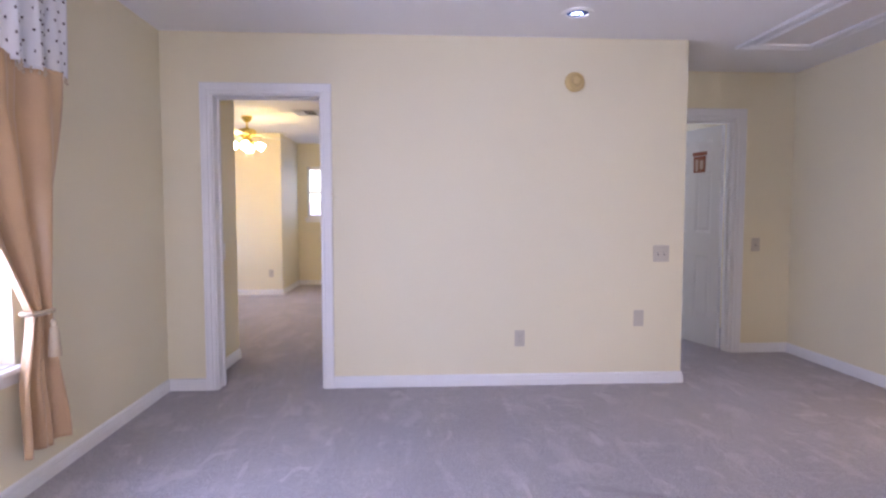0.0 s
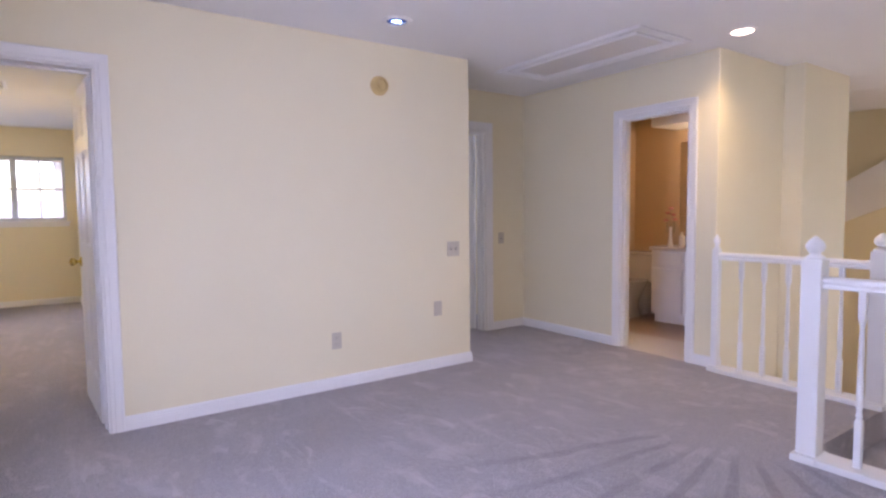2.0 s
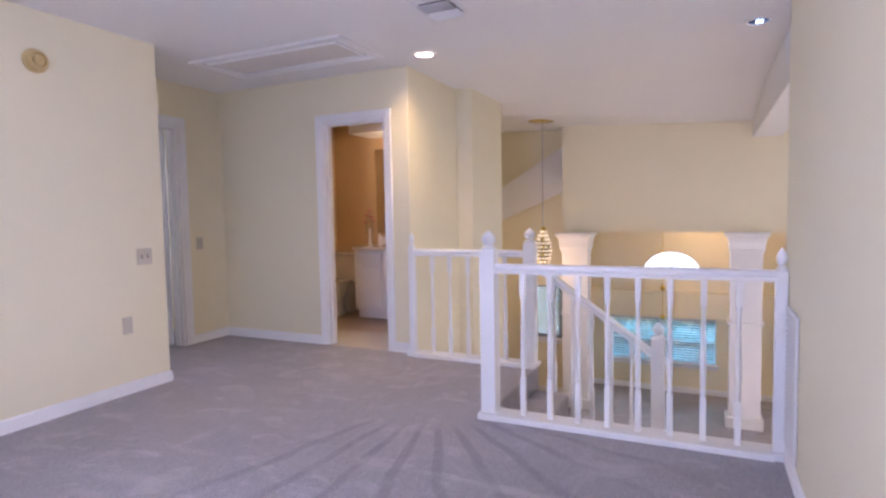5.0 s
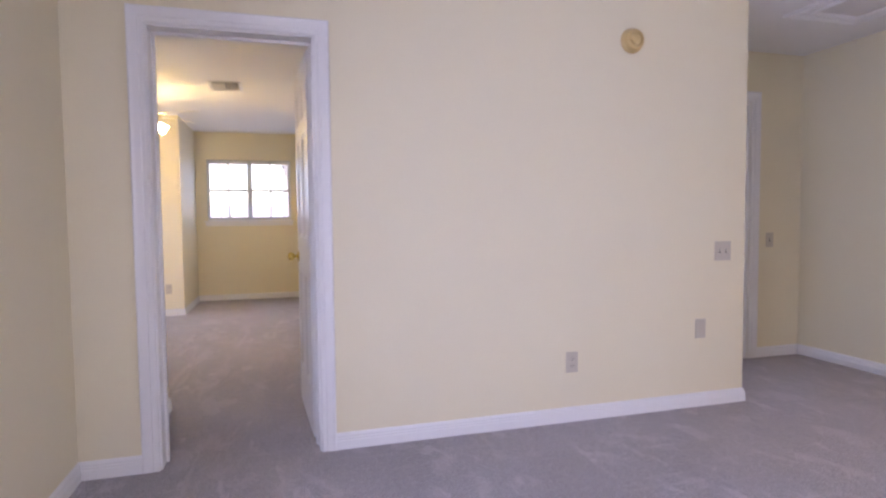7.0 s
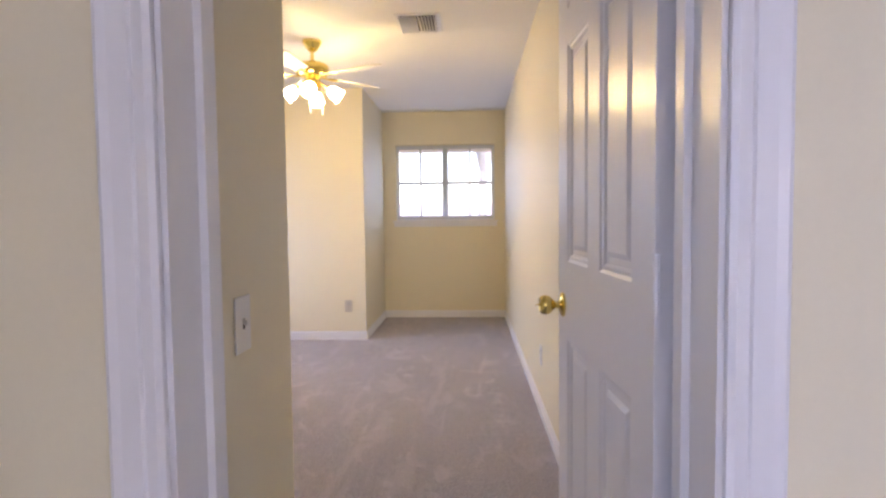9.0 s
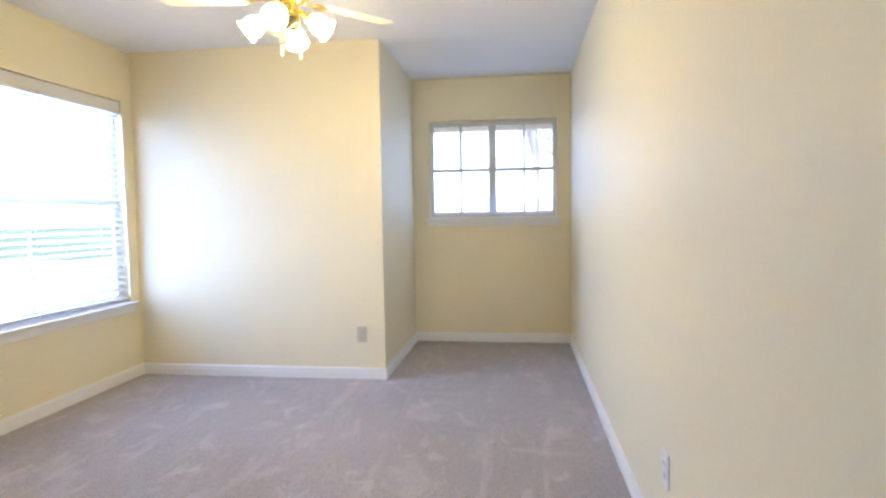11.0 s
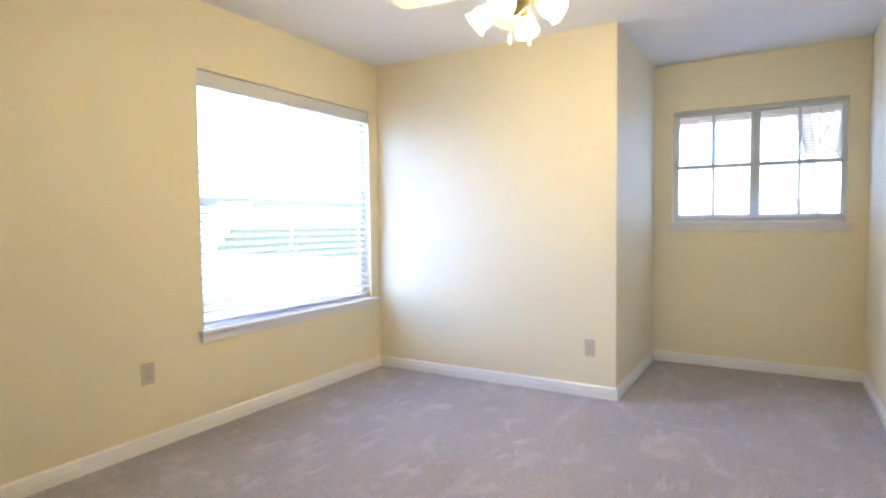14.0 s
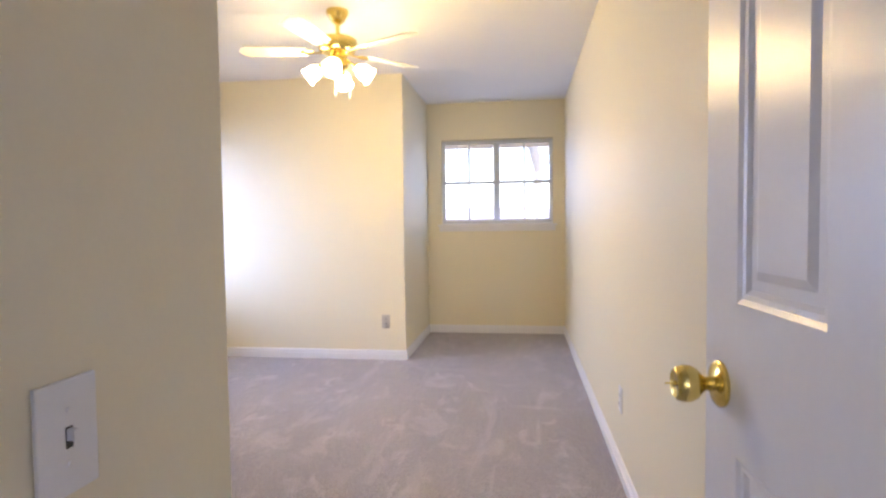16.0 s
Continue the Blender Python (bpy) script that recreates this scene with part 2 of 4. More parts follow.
def box(bm, x0, x1, y0, y1, z0, z1, bevel=0.0):
    vs = [bm.verts.new((x, y, z)) for x in (x0, x1) for y in (y0, y1) for z in (z0, z1)]
    fs = [bm.faces.new([vs[i] for i in q]) for q in ((0, 1, 3, 2), (4, 6, 7, 5), (0, 4, 5, 1), (2, 3, 7, 6), (0, 2, 6, 4), (1, 5, 7, 3))]
    if bevel:
        es = list({e for f in fs for e in f.edges})
        bmesh.ops.bevel(bm, geom=es, offset=bevel, segments=2, affect="EDGES", profile=0.6)
    return bm


def boxm(*a, bevel=0.0):
    return box(bmesh.new(), *a, bevel=bevel)


def lathe(bm, prof, seg=20, m=None):
    """Turns (radius, height) pairs round the z axis."""
    m = m or Matrix()
    rings = []
    for r, z in prof:
        if r < 1e-5:
            rings.append([bm.verts.new(m @ Vector((0, 0, z)))])
        else:
            rings.append([bm.verts.new(m @ Vector((r * math.cos(a), r * math.sin(a), z))) for a in (2 * math.pi * i / seg for i in range(seg))])
    for p, q in zip(rings, rings[1:]):
        for i in range(seg):
            j = (i + 1) % seg
            loop = [p[i % len(p)], p[j % len(p)], q[j % len(q)], q[i % len(q)]]
            loop = list(dict.fromkeys(loop))
            if len(loop) > 2:
                bm.faces.new(loop)
    for ring in (rings[0], rings[-1]):
        if len(ring) > 2:
            bm.faces.new(ring)
    return bm


def sweep(bm, prof, path, up, closed=False):
    """Carries a profile of (sideways, along up) pairs along a flat path, mitred at its corners."""
    up = Vector(up)
    pts = [Vector(p) for p in path]
    rings = []
    k = len(pts)
    for i, p in enumerate(pts):
        a = (p - pts[i - 1]).normalized() if i or closed else None
        b = (pts[(i + 1) % k] - p).normalized() if i < k - 1 or closed else None
        sides = [d.cross(up).normalized() for d in (a, b) if d is not None]
        s = sum(sides, Vector()).normalized()
        s = s / max(0.2, s.dot(sides[0]))
        rings.append([bm.verts.new(p + s * u + up * v) for u, v in prof])
    n = len(prof)
    for i in range(k if closed else k - 1):
        p, q = rings[i], rings[(i + 1) % k]
        for j in range(n):
            bm.faces.new((p[j], p[(j + 1) % n], q[(j + 1) % n], q[j]))
    if not closed:
        bm.faces.new(rings[0])
        bm.faces.new(rings[-1])
    return bm


def cells(us, vs, filled, place, lo, hi):
    """A plate of grid cells between lo and hi, skinned only where it meets the air. place(u, v, w) gives the point."""
    bm = bmesh.new()
    seen = {}

    def vert(u, v, w):
        key = (u, v, w)
        if key not in seen:
            seen[key] = bm.verts.new(place(us[u], vs[v], (lo, hi)[w]))
        return seen[key]

    nu, nv = len(us) - 1, len(vs) - 1
    solid = [[filled((us[i] + us[i + 1]) / 2, (vs[j] + vs[j + 1]) / 2) for j in range(nv)] for i in range(nu)]
    for i in range(nu):
        for j in range(nv):
            if not solid[i][j]:
                continue
            for w in (0, 1):
                bm.faces.new([vert(i, j, w), vert(i + 1, j, w), vert(i + 1, j + 1, w), vert(i, j + 1, w)])
            for di, dj, e in ((-1, 0, ((0, 0), (0, 1))), (1, 0, ((1, 0), (1, 1))), (0, -1, ((0, 0), (1, 0))), (0, 1, ((0, 1), (1, 1)))):
                a, b = i + di, j + dj
                if not (0 <= a < nu and 0 <= b < nv and solid[a][b]):
                    (p, q), (r, s) = e
                    bm.faces.new([vert(i + p, j + q, 0), vert(i + r, j + s, 0), vert(i + r, j + s, 1), vert(i + p, j + q, 1)])
    return bm


def wall(name, axis, lo, hi, a0, a1, z0, z1, openings=(), label="cream painted wall", mat=None):
    """A wall from a0 to a1 along x or y, between lo and hi across, with openings (a, b, bottom, top) through it."""
    us = sorted({a0, a1, *[o[0] for o in openings], *[o[1] for o in openings]})
    vs = sorted({z0, z1, *[o[2] for o in openings], *[o[3] for o in openings]})
    place = (lambda u, v, w: (u, w, v)) if axis == "x" else (lambda u, v, w: (w, u, v))
    bm = cells(us, vs, lambda u, v: not any(o[0] < u < o[1] and o[2] < v < o[3] for o in openings), place, lo, hi)
    return structure(part(name, bm, mat or PAINT), label, "wall")


def slab(name, rects, z0, z1, mat, label, category, holes=()):
    us = sorted({c for r in (*rects, *holes) for c in r[:2]})
    vs = sorted({c for r in (*rects, *holes) for c in r[2:]})
    inside = lambda rs, u, v: any(r[0] < u < r[1] and r[2] < v < r[3] for r in rs)
    bm = cells(us, vs, lambda u, v: inside(rects, u, v) and not inside(holes, u, v), lambda u, v, w: (u, v, w), z0, z1)
    return structure(part(name, bm, mat), label, category)


BASE_PROFILE = [(0.0, 0.0), (0.014, 0.0), (0.014, 0.044), (0.0105, 0.047), (0.0125, 0.052), (0.0125, 0.057), (0.0085, 0.060), (0.0105, 0.066), (0.0095, 0.071), (0.005, 0.079), (0.0, 0.083)]
CASING_PROFILE = [(0.0, 0.0), (0.0, 0.010), (0.010, 0.014), (0.030, 0.011), (0.034, 0.015), (0.064, 0.017), (0.078, 0.020), (0.086, 0.016), (0.086, 0.0)]


def baseboard(path, z=0.0, label="white moulded baseboard"):
    """Runs with the room on the right of the path."""
    bm = sweep(bmesh.new(), BASE_PROFILE, [(x, y, z) for x, y in path], (0, 0, 1))
    return structure(part("baseboard", bm, TRIM), label, "baseboard")


def casing(name, axis, face, out, a0, a1, top, label, bottom=0.0, wide=1.0):
    """A door's moulded casing on one face of a wall. out is the way it faces, 1 or -1."""
    up = (0, out, 0) if axis == "x" else (out, 0, 0)
    pt = (lambda a, z: (a, face, z)) if axis == "x" else (lambda a, z: (face, a, z))
    path = [pt(a0, bottom), pt(a0, top), pt(a1, top), pt(a1, bottom)]
    side = (Vector(path[1]) - Vector(path[0])).normalized().cross(Vector(up))
    if side.dot(Vector(pt(a0 - 1, 0)) - Vector(pt(a0, 0))) < 0:
        path.reverse()
    return structure(part(name, sweep(bmesh.new(), [(u * wide, v) for u, v in CASING_PROFILE], path, up), TRIM), label, "trim")


def jamb(name, axis, lo, hi, a0, a1, top, stop_at, label="white door jamb with stop"):
    """The lining of a doorway, 18 mm thick inside the opening, with a stop bead."""
    bm = bmesh.new()
    pt = (lambda a, c, z: (a, c, z)) if axis == "x" else (lambda a, c, z: (c, a, z))

    def blk(a, b, c, d, e, f):
        p, q = pt(a, c, e), pt(b, d, f)
        box(bm, min(p[0], q[0]), max(p[0], q[0]), min(p[1], q[1]), max(p[1], q[1]), e, f)
    blk(a0, a0 + 0.018, lo, hi, 0, top - 0.018)
    blk(a1 - 0.018, a1, lo, hi, 0, top - 0.018)
    blk(a0, a1, lo, hi, top - 0.018, top)
    s0, s1 = stop_at
    blk(a0 + 0.018, a0 + 0.030, s0, s1, 0, top - 0.030)
    blk(a1 - 0.030, a1 - 0.018, s0, s1, 0, top - 0.030)
    blk(a0 + 0.018, a1 - 0.018, s0, s1, top - 0.030, top - 0.018)
    return structure(part(name, bm, TRIM), label, "trim")


def panel_door_mesh(w, h, t):
    """A moulded six-panel slab: hinge edge at x = 0, faces at y = 0 and y = t."""
    bm = bmesh.new()
    st, mid = 0.105, 0.095
    xs = [0, st, (w - mid) / 2, (w + mid) / 2, w - st, w]
    zs = [0, 0.24, 0.83, 1.04, 1.61, 1.70, 1.89, h]
    rings = [(0.0, 0.0), (0.007, 0.004), (0.014, 0.005), (0.020, 0.010), (0.034, 0.010), (0.046, 0.005)]
    for y, way in ((0.0, 1), (t, -1)):
        for i in range(5):
            for j in range(7):
                x0, x1, z0, z1 = xs[i], xs[i + 1], zs[j], zs[j + 1]
                if i in (1, 3) and j in (1, 3, 5):
                    prev = None
                    for d, deep in rings:
                        cur = [bm.verts.new((a, y + way * deep, b)) for a, b in ((x0 + d, z0 + d), (x1 - d, z0 + d), (x1 - d, z1 - d), (x0 + d, z1 - d))]
                        if prev:
                            for k in range(4):
                                bm.faces.new((prev[k], prev[(k + 1) % 4], cur[(k + 1) % 4], cur[k]))
                        prev = cur
                    bm.faces.new(prev)
                else:
                    bm.faces.new([bm.verts.new((a, y, b)) for a, b in ((x0, z0), (x1, z0), (x1, z1), (x0, z1))])
    for a, b in (((0, 0), (0, h)), ((0, h), (w, h)), ((w, h), (w, 0)), ((w, 0), (0, 0))):
        bm.faces.new([bm.verts.new(p) for p in ((a[0], 0, a[1]), (b[0], 0, b[1]), (b[0], t, b[1]), (a[0], t, a[1]))])
    bmesh.ops.remove_doubles(bm, verts=bm.verts, dist=0.0002)
    return bm


def knob_parts(parent, x, z, t):
    """A brass knob with its rose on each face of a door."""
    for y, way in ((0, -1), (t, 1)):
        m = pose(x, y, z, 90 * (1 if way < 0 else -1))
        rose = part("rose", lathe(bmesh.new(), [(0.0, 0), (0.033, 0), (0.033, 0.004), (0.028, 0.008), (0.016, 0.011), (0.012, 0.012), (0, 0.012)], 28, m), BRASS, parent, "polished brass rose", True)
        part("knob", lathe(bmesh.new(), [(0, 0.010), (0.0105, 0.010), (0.010, 0.022), (0.014, 0.028), (0.022, 0.034), (0.026, 0.042), (0.027, 0.052), (0.024, 0.062), (0.020, 0.065), (0.015, 0.063), (0, 0.063)], 28, m), BRASS, parent, "polished brass knob", True)
        part("key_button", lathe(bmesh.new(), [(0, 0.063), (0.004, 0.063), (0.004, 0.068), (0.0015, 0.069), (0.0015, 0.078), (0, 0.078)], 12, m), BRASS, parent)


def hinges(parent, t, y):
    for z in (0.22, 1.05, 1.80):
        bm = lathe(bmesh.new(), [(0, -0.045), (0.006, -0.045), (0.006, 0.045), (0.008, 0.047), (0.004, 0.052), (0, 0.052)], 12, pose(-0.004, y, z))
        box(bm, -0.003, 0.0005, min(y, y + (0.03 if y <= 0 else -0.03)), max(y, y + (0.03 if y <= 0 else -0.03)), z - 0.045, z + 0.045)
        part("hinge", bm, DOOR_WHITE, parent, "painted steel hinge", True)


# ---- large structure ----
H = 2.44
slab("floor_upper", [(-1.29, 2.60, -1.5, 4.55), (2.60, 3.715, 2.10, 4.55), (2.337, 3.715, 4.55, 5.35), (2.45, 3.195, 5.35, 5.47), (2.0, 3.715, 5.47, 7.6),
                     (-0.968, -0.218, 4.55, 4.67), (-1.08, -0.128, 4.67, 5.40), (-3.49, -0.128, 5.40, 9.21), (-1.57, -0.128, 9.21, 10.47)],
     -0.20, 0.0, CARPET, "mauve-grey cut-pile carpet with vacuum marks", "carpet")
slab("ceiling_upper", [(-1.41, 5.70, -2.1, 4.67), (-3.61, 5.70, 4.67, 10.59)], H, H + 0.12, CEILING, "white textured ceiling", "ceiling")

wall("wall_hall_north", "x", 4.51, 4.67, -1.41, 2.337, -0.2, H, [(-0.968, -0.218, -0.2, 2.04)], "cream painted hall wall with a doorway")
wall("wall_hall_west", "y", -1.41, -1.29, -1.5, 4.51, -0.2, H, [(1.50, 3.03, 0.58, 2.06)], "cream painted hall wall with a window")
wall("wall_hall_south", "x", -1.62, -1.50, -1.41, 1.60, -0.2, H, [(-0.66, 0.86, 0.62, 2.06)])
wall("wall_hall_return", "y", 0.95, 1.07, -1.5, 0.45, -0.2, H)
wall("wall_rail_end", "x", 0.45, 0.57, 0.95, 2.66, -0.2, H, (), "cream painted wall with a return-air grille")
wall("wall_recess_west", "y", 2.217, 2.337, 4.67, 5.35, -0.2, H)
wall("wall_recess_north", "x", 5.35, 5.47, 1.88, 3.835, -0.2, H, [(2.45, 3.195, -0.2, 2.04)], "cream painted recess wall with a doorway")
wall("wall_bath_front", "y", 3.715, 3.835, 3.21, 5.35, -1.58, H, [(3.44, 4.10, -0.2, 2.04)], "cream painted wall with the bathroom doorway")
wall("wall_room_west", "y", 1.88, 2.0, 5.47, 7.6, -0.2, H)
wall("wall_room_north", "x", 7.6, 7.72, 1.88, 3.835, -0.2, H, [(2.30, 3.42, 0.62, 2.06)])
wall("wall_room_east", "y", 3.715, 3.835, 5.47, 7.6, -0.2, H)

wall("wall_passage_west", "y", -1.20, -1.08, 4.67, 5.40, -0.2, H)
wall("wall_bedroom_south", "x", 5.28, 5.40, -3.61, -1.20, -0.2, H)
wall("wall_bedroom_east", "y", -0.128, -0.008, 4.67, 10.59, -0.2, H, (), "cream painted long bedroom wall")
wall("wall_bedroom_west", "y", -3.61, -3.49, 5.40, 9.33, -0.2, H, [(7.56, 9.10, 0.58, 2.06)], "cream painted bedroom wall with a large window")
wall("wall_bedroom_north", "x", 9.21, 9.33, -3.49, -1.57, -0.2, H)
wall("wall_alcove_west", "y", -1.69, -1.57, 9.33, 10.47, -0.2, H)
wall("wall_alcove_north", "x", 10.47, 10.59, -1.69, -0.128, -0.2, H, [(-1.42, -0.25, 1.16, 2.05)], "yellow-cream alcove wall with a window")

# bathroom
wall("wall_bath_south", "x", 3.395, 3.455, 3.835, 5.62, -0.2, H, (), "tan painted bathroom wall", BATH_WALL)
wall("wall_bath_north", "x", 5.25, 5.35, 3.835, 5.62, -0.2, H, (), "tan painted bathroom wall", BATH_WALL)
wall("wall_bath_east", "y", 5.50, 5.62, 3.455, 5.25, -0.2, H, (), "tan painted bathroom wall", BATH_WALL)
# Floor in two tones: paler by the door, darker before the vanity.
slab("floor_bath", [(3.715, 3.835, 3.44, 4.10), (3.835, 4.34, 3.455, 5.25)], -0.2, -0.004, TILE, "bathroom tile floor, coloured paler by the door", "floor")
slab("floor_bath_inner", [(4.34, 5.50, 3.455, 5.25)], -0.2, -0.006, TILE_DARKER, "bathroom tile floor, coloured darker before the vanity", "floor")

# stair hall below
LOW = -1.58
slab("floor_lower", [(2.66, 8.72, -2.0, 4.2)], LOW - 0.2, LOW, CARPET, "mauve-grey carpet of the lower living room", "carpet")
wall("wall_stair_north", "x", 3.21, 3.39, 3.835, 4.75, LOW, H, (), "cream painted wall beside the stairs")
wall("wall_stair_pier", "x", 3.05, 3.39, 4.75, 5.65, LOW, H, (), "cream painted pier beside the stairs")
wall("wall_stair_side", "y", 2.54, 2.60, 0.57, 2.10, LOW, -0.2)
wall("wall_landing_below", "x", 2.10, 2.16, 2.60, 3.655, LOW, -0.2)
wall("wall_gallery_below", "y", 3.655, 3.715, 2.10, 3.21, LOW, -0.2)
wall("wall_living_east", "y", 7.40, 7.52, -2.0, 2.75, LOW, H, [(-0.60, 2.63, LOW, 0.90)], "cream painted high wall with a columned opening")
wall("wall_living_recess", "y", 7.90, 8.02, 2.63, 4.2, LOW, H, [(2.86, 3.35, -0.74, 0.07)], "cream painted wall with an obscure glass window")
wall("wall_living_recess_side", "x", 2.63, 2.75, 7.52, 7.90, LOW, H)
wall("wall_living_north", "x", 4.2, 4.32, 5.65, 8.02, LOW, H)
wall("wall_living_south", "x", -2.12, -2.0, 2.54, 8.72, LOW, H, [(4.2, 6.2, -0.4, 1.6)])
wall("wall_living_west", "y", 2.54, 2.66, -2.0, 0.45, LOW, H)
wall("wall_pier_back", "y", 5.53, 5.65, 3.39, 4.32, LOW, H)
wall("wall_dining_east", "y", 8.60, 8.72, -0.9, 3.06, LOW, 1.6, [(0.76, 2.28, -1.126, -0.446), (0.984, 1.788, 0.136, 0.554)], "warm lit cream wall with blinds and an arched window")
wall("wall_dining_north", "x", 2.84, 2.96, 8.02, 8.60, LOW, 1.6)
wall("wall_dining_south", "x", -0.9, -0.78, 7.52, 8.60, LOW, 1.6)
slab("ceiling_dining", [(7.52, 8.72, -0.9, 3.06)], 1.6, 1.7, CEILING, "white ceiling of the room beyond", "ceiling")
wall("beam_dining", "y", 8.46, 8.598, -0.78, 2.839, -0.42, -0.04, (), "cream boxed beam above the blinds")
wall("beam_living", "x", 0.10, 0.41, 2.66, 7.398, 2.06, H, (), "white boxed ceiling beam", CEILING)

bm = bmesh.new()
for x, side in ((5.70, 0), (8.02, 1)):
    for y in (-2.12, 4.32):
        z = H if not side else H - 0.30 + 0.052 * (y + 2.12)
        for dz in (0, 0.12):
            bm.verts.new((x, y, z + dz))
bmesh.ops.convex_hull(bm, input=bm.verts)
structure(part("ceiling_living", bm, CEILING), "white sloped ceiling over the lower room", "ceiling")

# a pale sloping band in the recess of the lower room
bm = bmesh.new()
for x in (7.81, 7.898):
    for y, z in ((4.19, 1.34), (4.19, 0.90), (2.752, 2.20), (2.752, 1.53)):
        bm.verts.new((x, y, z))
bmesh.ops.convex_hull(bm, input=bm.verts)
structure(part("sloping_band", bm, CEILING), "pale sloping band on the recess wall", "soffit")

# stairs going down, carpeted
RISE, GO = 0.176, 0.25
for i in range(1, 4):
    bm = boxm(2.605, 3.65, 2.10 - GO * i, 2.10 - GO * (i - 1) - 0.001, LOW, -RISE * i, bevel=0.015)
    structure(part("stair_step", bm, CARPET), "carpeted stair step", "step")
bm = boxm(2.605, 3.65, 0.575, 2.10 - GO * 3 - 0.001, LOW, -RISE * 4, bevel=0.01)
structure(part("stair_landing", bm, CARPET), "carpeted stair landing", "landing")
for i in range(5, 9):
    x0 = 3.652 + GO * (i - 5)
    bm = boxm(x0, x0 + GO - 0.001, 0.575, 1.16, LOW, -RISE * i, bevel=0.015)
    structure(part("stair_step", bm, CARPET), "carpeted stair step", "step")

# trim
baseboard([(-0.155, 4.51), (2.337, 4.51), (2.337, 5.33)])
baseboard([(0.95, -1.5), (-1.29, -1.5), (-1.29, 4.51), (-1.031, 4.51)])
baseboard([(3.281, 5.35), (3.715, 5.35), (3.715, 4.166)])
baseboard([(3.715, 3.374), (3.715, 3.21), (3.80, 3.21)])
baseboard([(-1.031, 4.67), (-1.08, 4.67), (-1.08, 5.40), (-3.49, 5.40), (-3.49, 9.21), (-1.57, 9.21), (-1.57, 10.47), (-0.128, 10.47), (-0.128, 4.67)])
baseboard([(2.50, 0.57), (0.95, 0.57), (0.95, -1.5)])
baseboard([(8.60, 2.84), (8.60, -0.78)], LOW)
baseboard([(7.90, 4.2), (7.90, 2.75)], LOW)
casing("casing_bedroom_door", "x", 4.51, -1, -0.958, -0.228, 2.03, "white moulded casing of the bedroom doorway", wide=0.85)
casing("casing_bedroom_door_inner", "x", 4.67, 1, -0.958, -0.228, 2.03, "white moulded casing of the bedroom doorway", wide=0.85)
casing("casing_recess_door", "x", 5.35, -1, 2.45, 3.195, 2.04, "white moulded casing of the recess doorway")
casing("casing_bath_door", "y", 3.715, -1, 3.44, 4.10, 2.04, "white moulded casing of the bathroom doorway", 0.0, 0.76)
jamb("jamb_bedroom_door", "x", 4.512, 4.668, -0.968, -0.218, 2.04, (4.60, 4.63))
jamb("jamb_recess_door", "x", 5.352, 5.468, 2.45, 3.195, 2.04, (5.40, 5.43))
jamb("jamb_bath_door", "y", 3.717, 3.833, 3.44, 4.10, 2.04, (3.76, 3.79))


def door(name, place, turn, w, label, knob=True):
    t = 0.035
    d = thing(name, place, label, "door", "", turn)
    d["kind"] = "structure"
    part("door_slab", panel_door_mesh(w, 2.005, t), DOOR_WHITE, d)
    if knob:
        knob_parts(d, w - 0.055, 0.917, t)
    hinges(d, t, t)
    return d


# hinge edge at the local origin, slab along local x
door("door_1", (-0.222, 4.694, 0.008), 93.2, 0.71, "white six-panel bedroom door standing open with brass knob")
recess_door = door("door_2", (3.178, 5.490, 0.008), 106.0, 0.70, "white six-panel door standing open with a small red plaque", False)
knob_parts(recess_door, 0.64, 0.93, 0.035)


# ---- railing ----
def newel(place, height, label, half=0.045, foot=0.034):
    n = thing("newel_post", place, label, "newel post", "stair posts")
    part("post", boxm(-half, half, -half, half, 0, height, bevel=0.006), TRIM, n)
    k = half / 0.045
    prof = [(0, -0.002), (0.040, -0.002), (0.043, 0.008), (0.036, 0.016), (0.024, 0.022), (0.022, 0.030), (0.034, 0.040), (0.042, 0.056), (0.040, 0.072), (0.030, 0.088), (0.016, 0.100), (0.010, 0.108), (0, 0.112)]
    part("finial", lathe(bmesh.new(), [(r * k, height + z) for r, z in prof], 24), TRIM, n, "turned acorn finial", True)
    part("base_moulding", boxm(-half - foot, half + foot, -half - 0.012, half + 0.012, 0, 0.036, bevel=0.006), TRIM, n)
    return n


def baluster_mesh(h):
    bm = bmesh.new()
    s = 0.0150
    box(bm, -s, s, -s, s, 0, h * 0.27, bevel=0.002)
    box(bm, -s, s, -s, s, h * 0.84, h, bevel=0.002)
    lathe(bm, [(s * 1.0, h * 0.27 - 0.004), (s * 0.75, h * 0.285), (s * 1.05, h * 0.30), (s * 0.7, h * 0.315), (s * 0.95, h * 0.36), (s * 1.0, h * 0.42), (s * 0.72, h * 0.70), (s * 0.62, h * 0.80), (s * 0.95, h * 0.83), (s * 0.9, h * 0.845)], 12)
    return bm


RAIL_PROFILE = [(-0.030, 0.0), (0.030, 0.0), (0.030, 0.012), (0.024, 0.020), (0.032, 0.032), (0.030, 0.046), (0.018, 0.055), (-0.018, 0.055), (-0.030, 0.046), (-0.032, 0.032), (-0.024, 0.020), (-0.030, 0.012)]


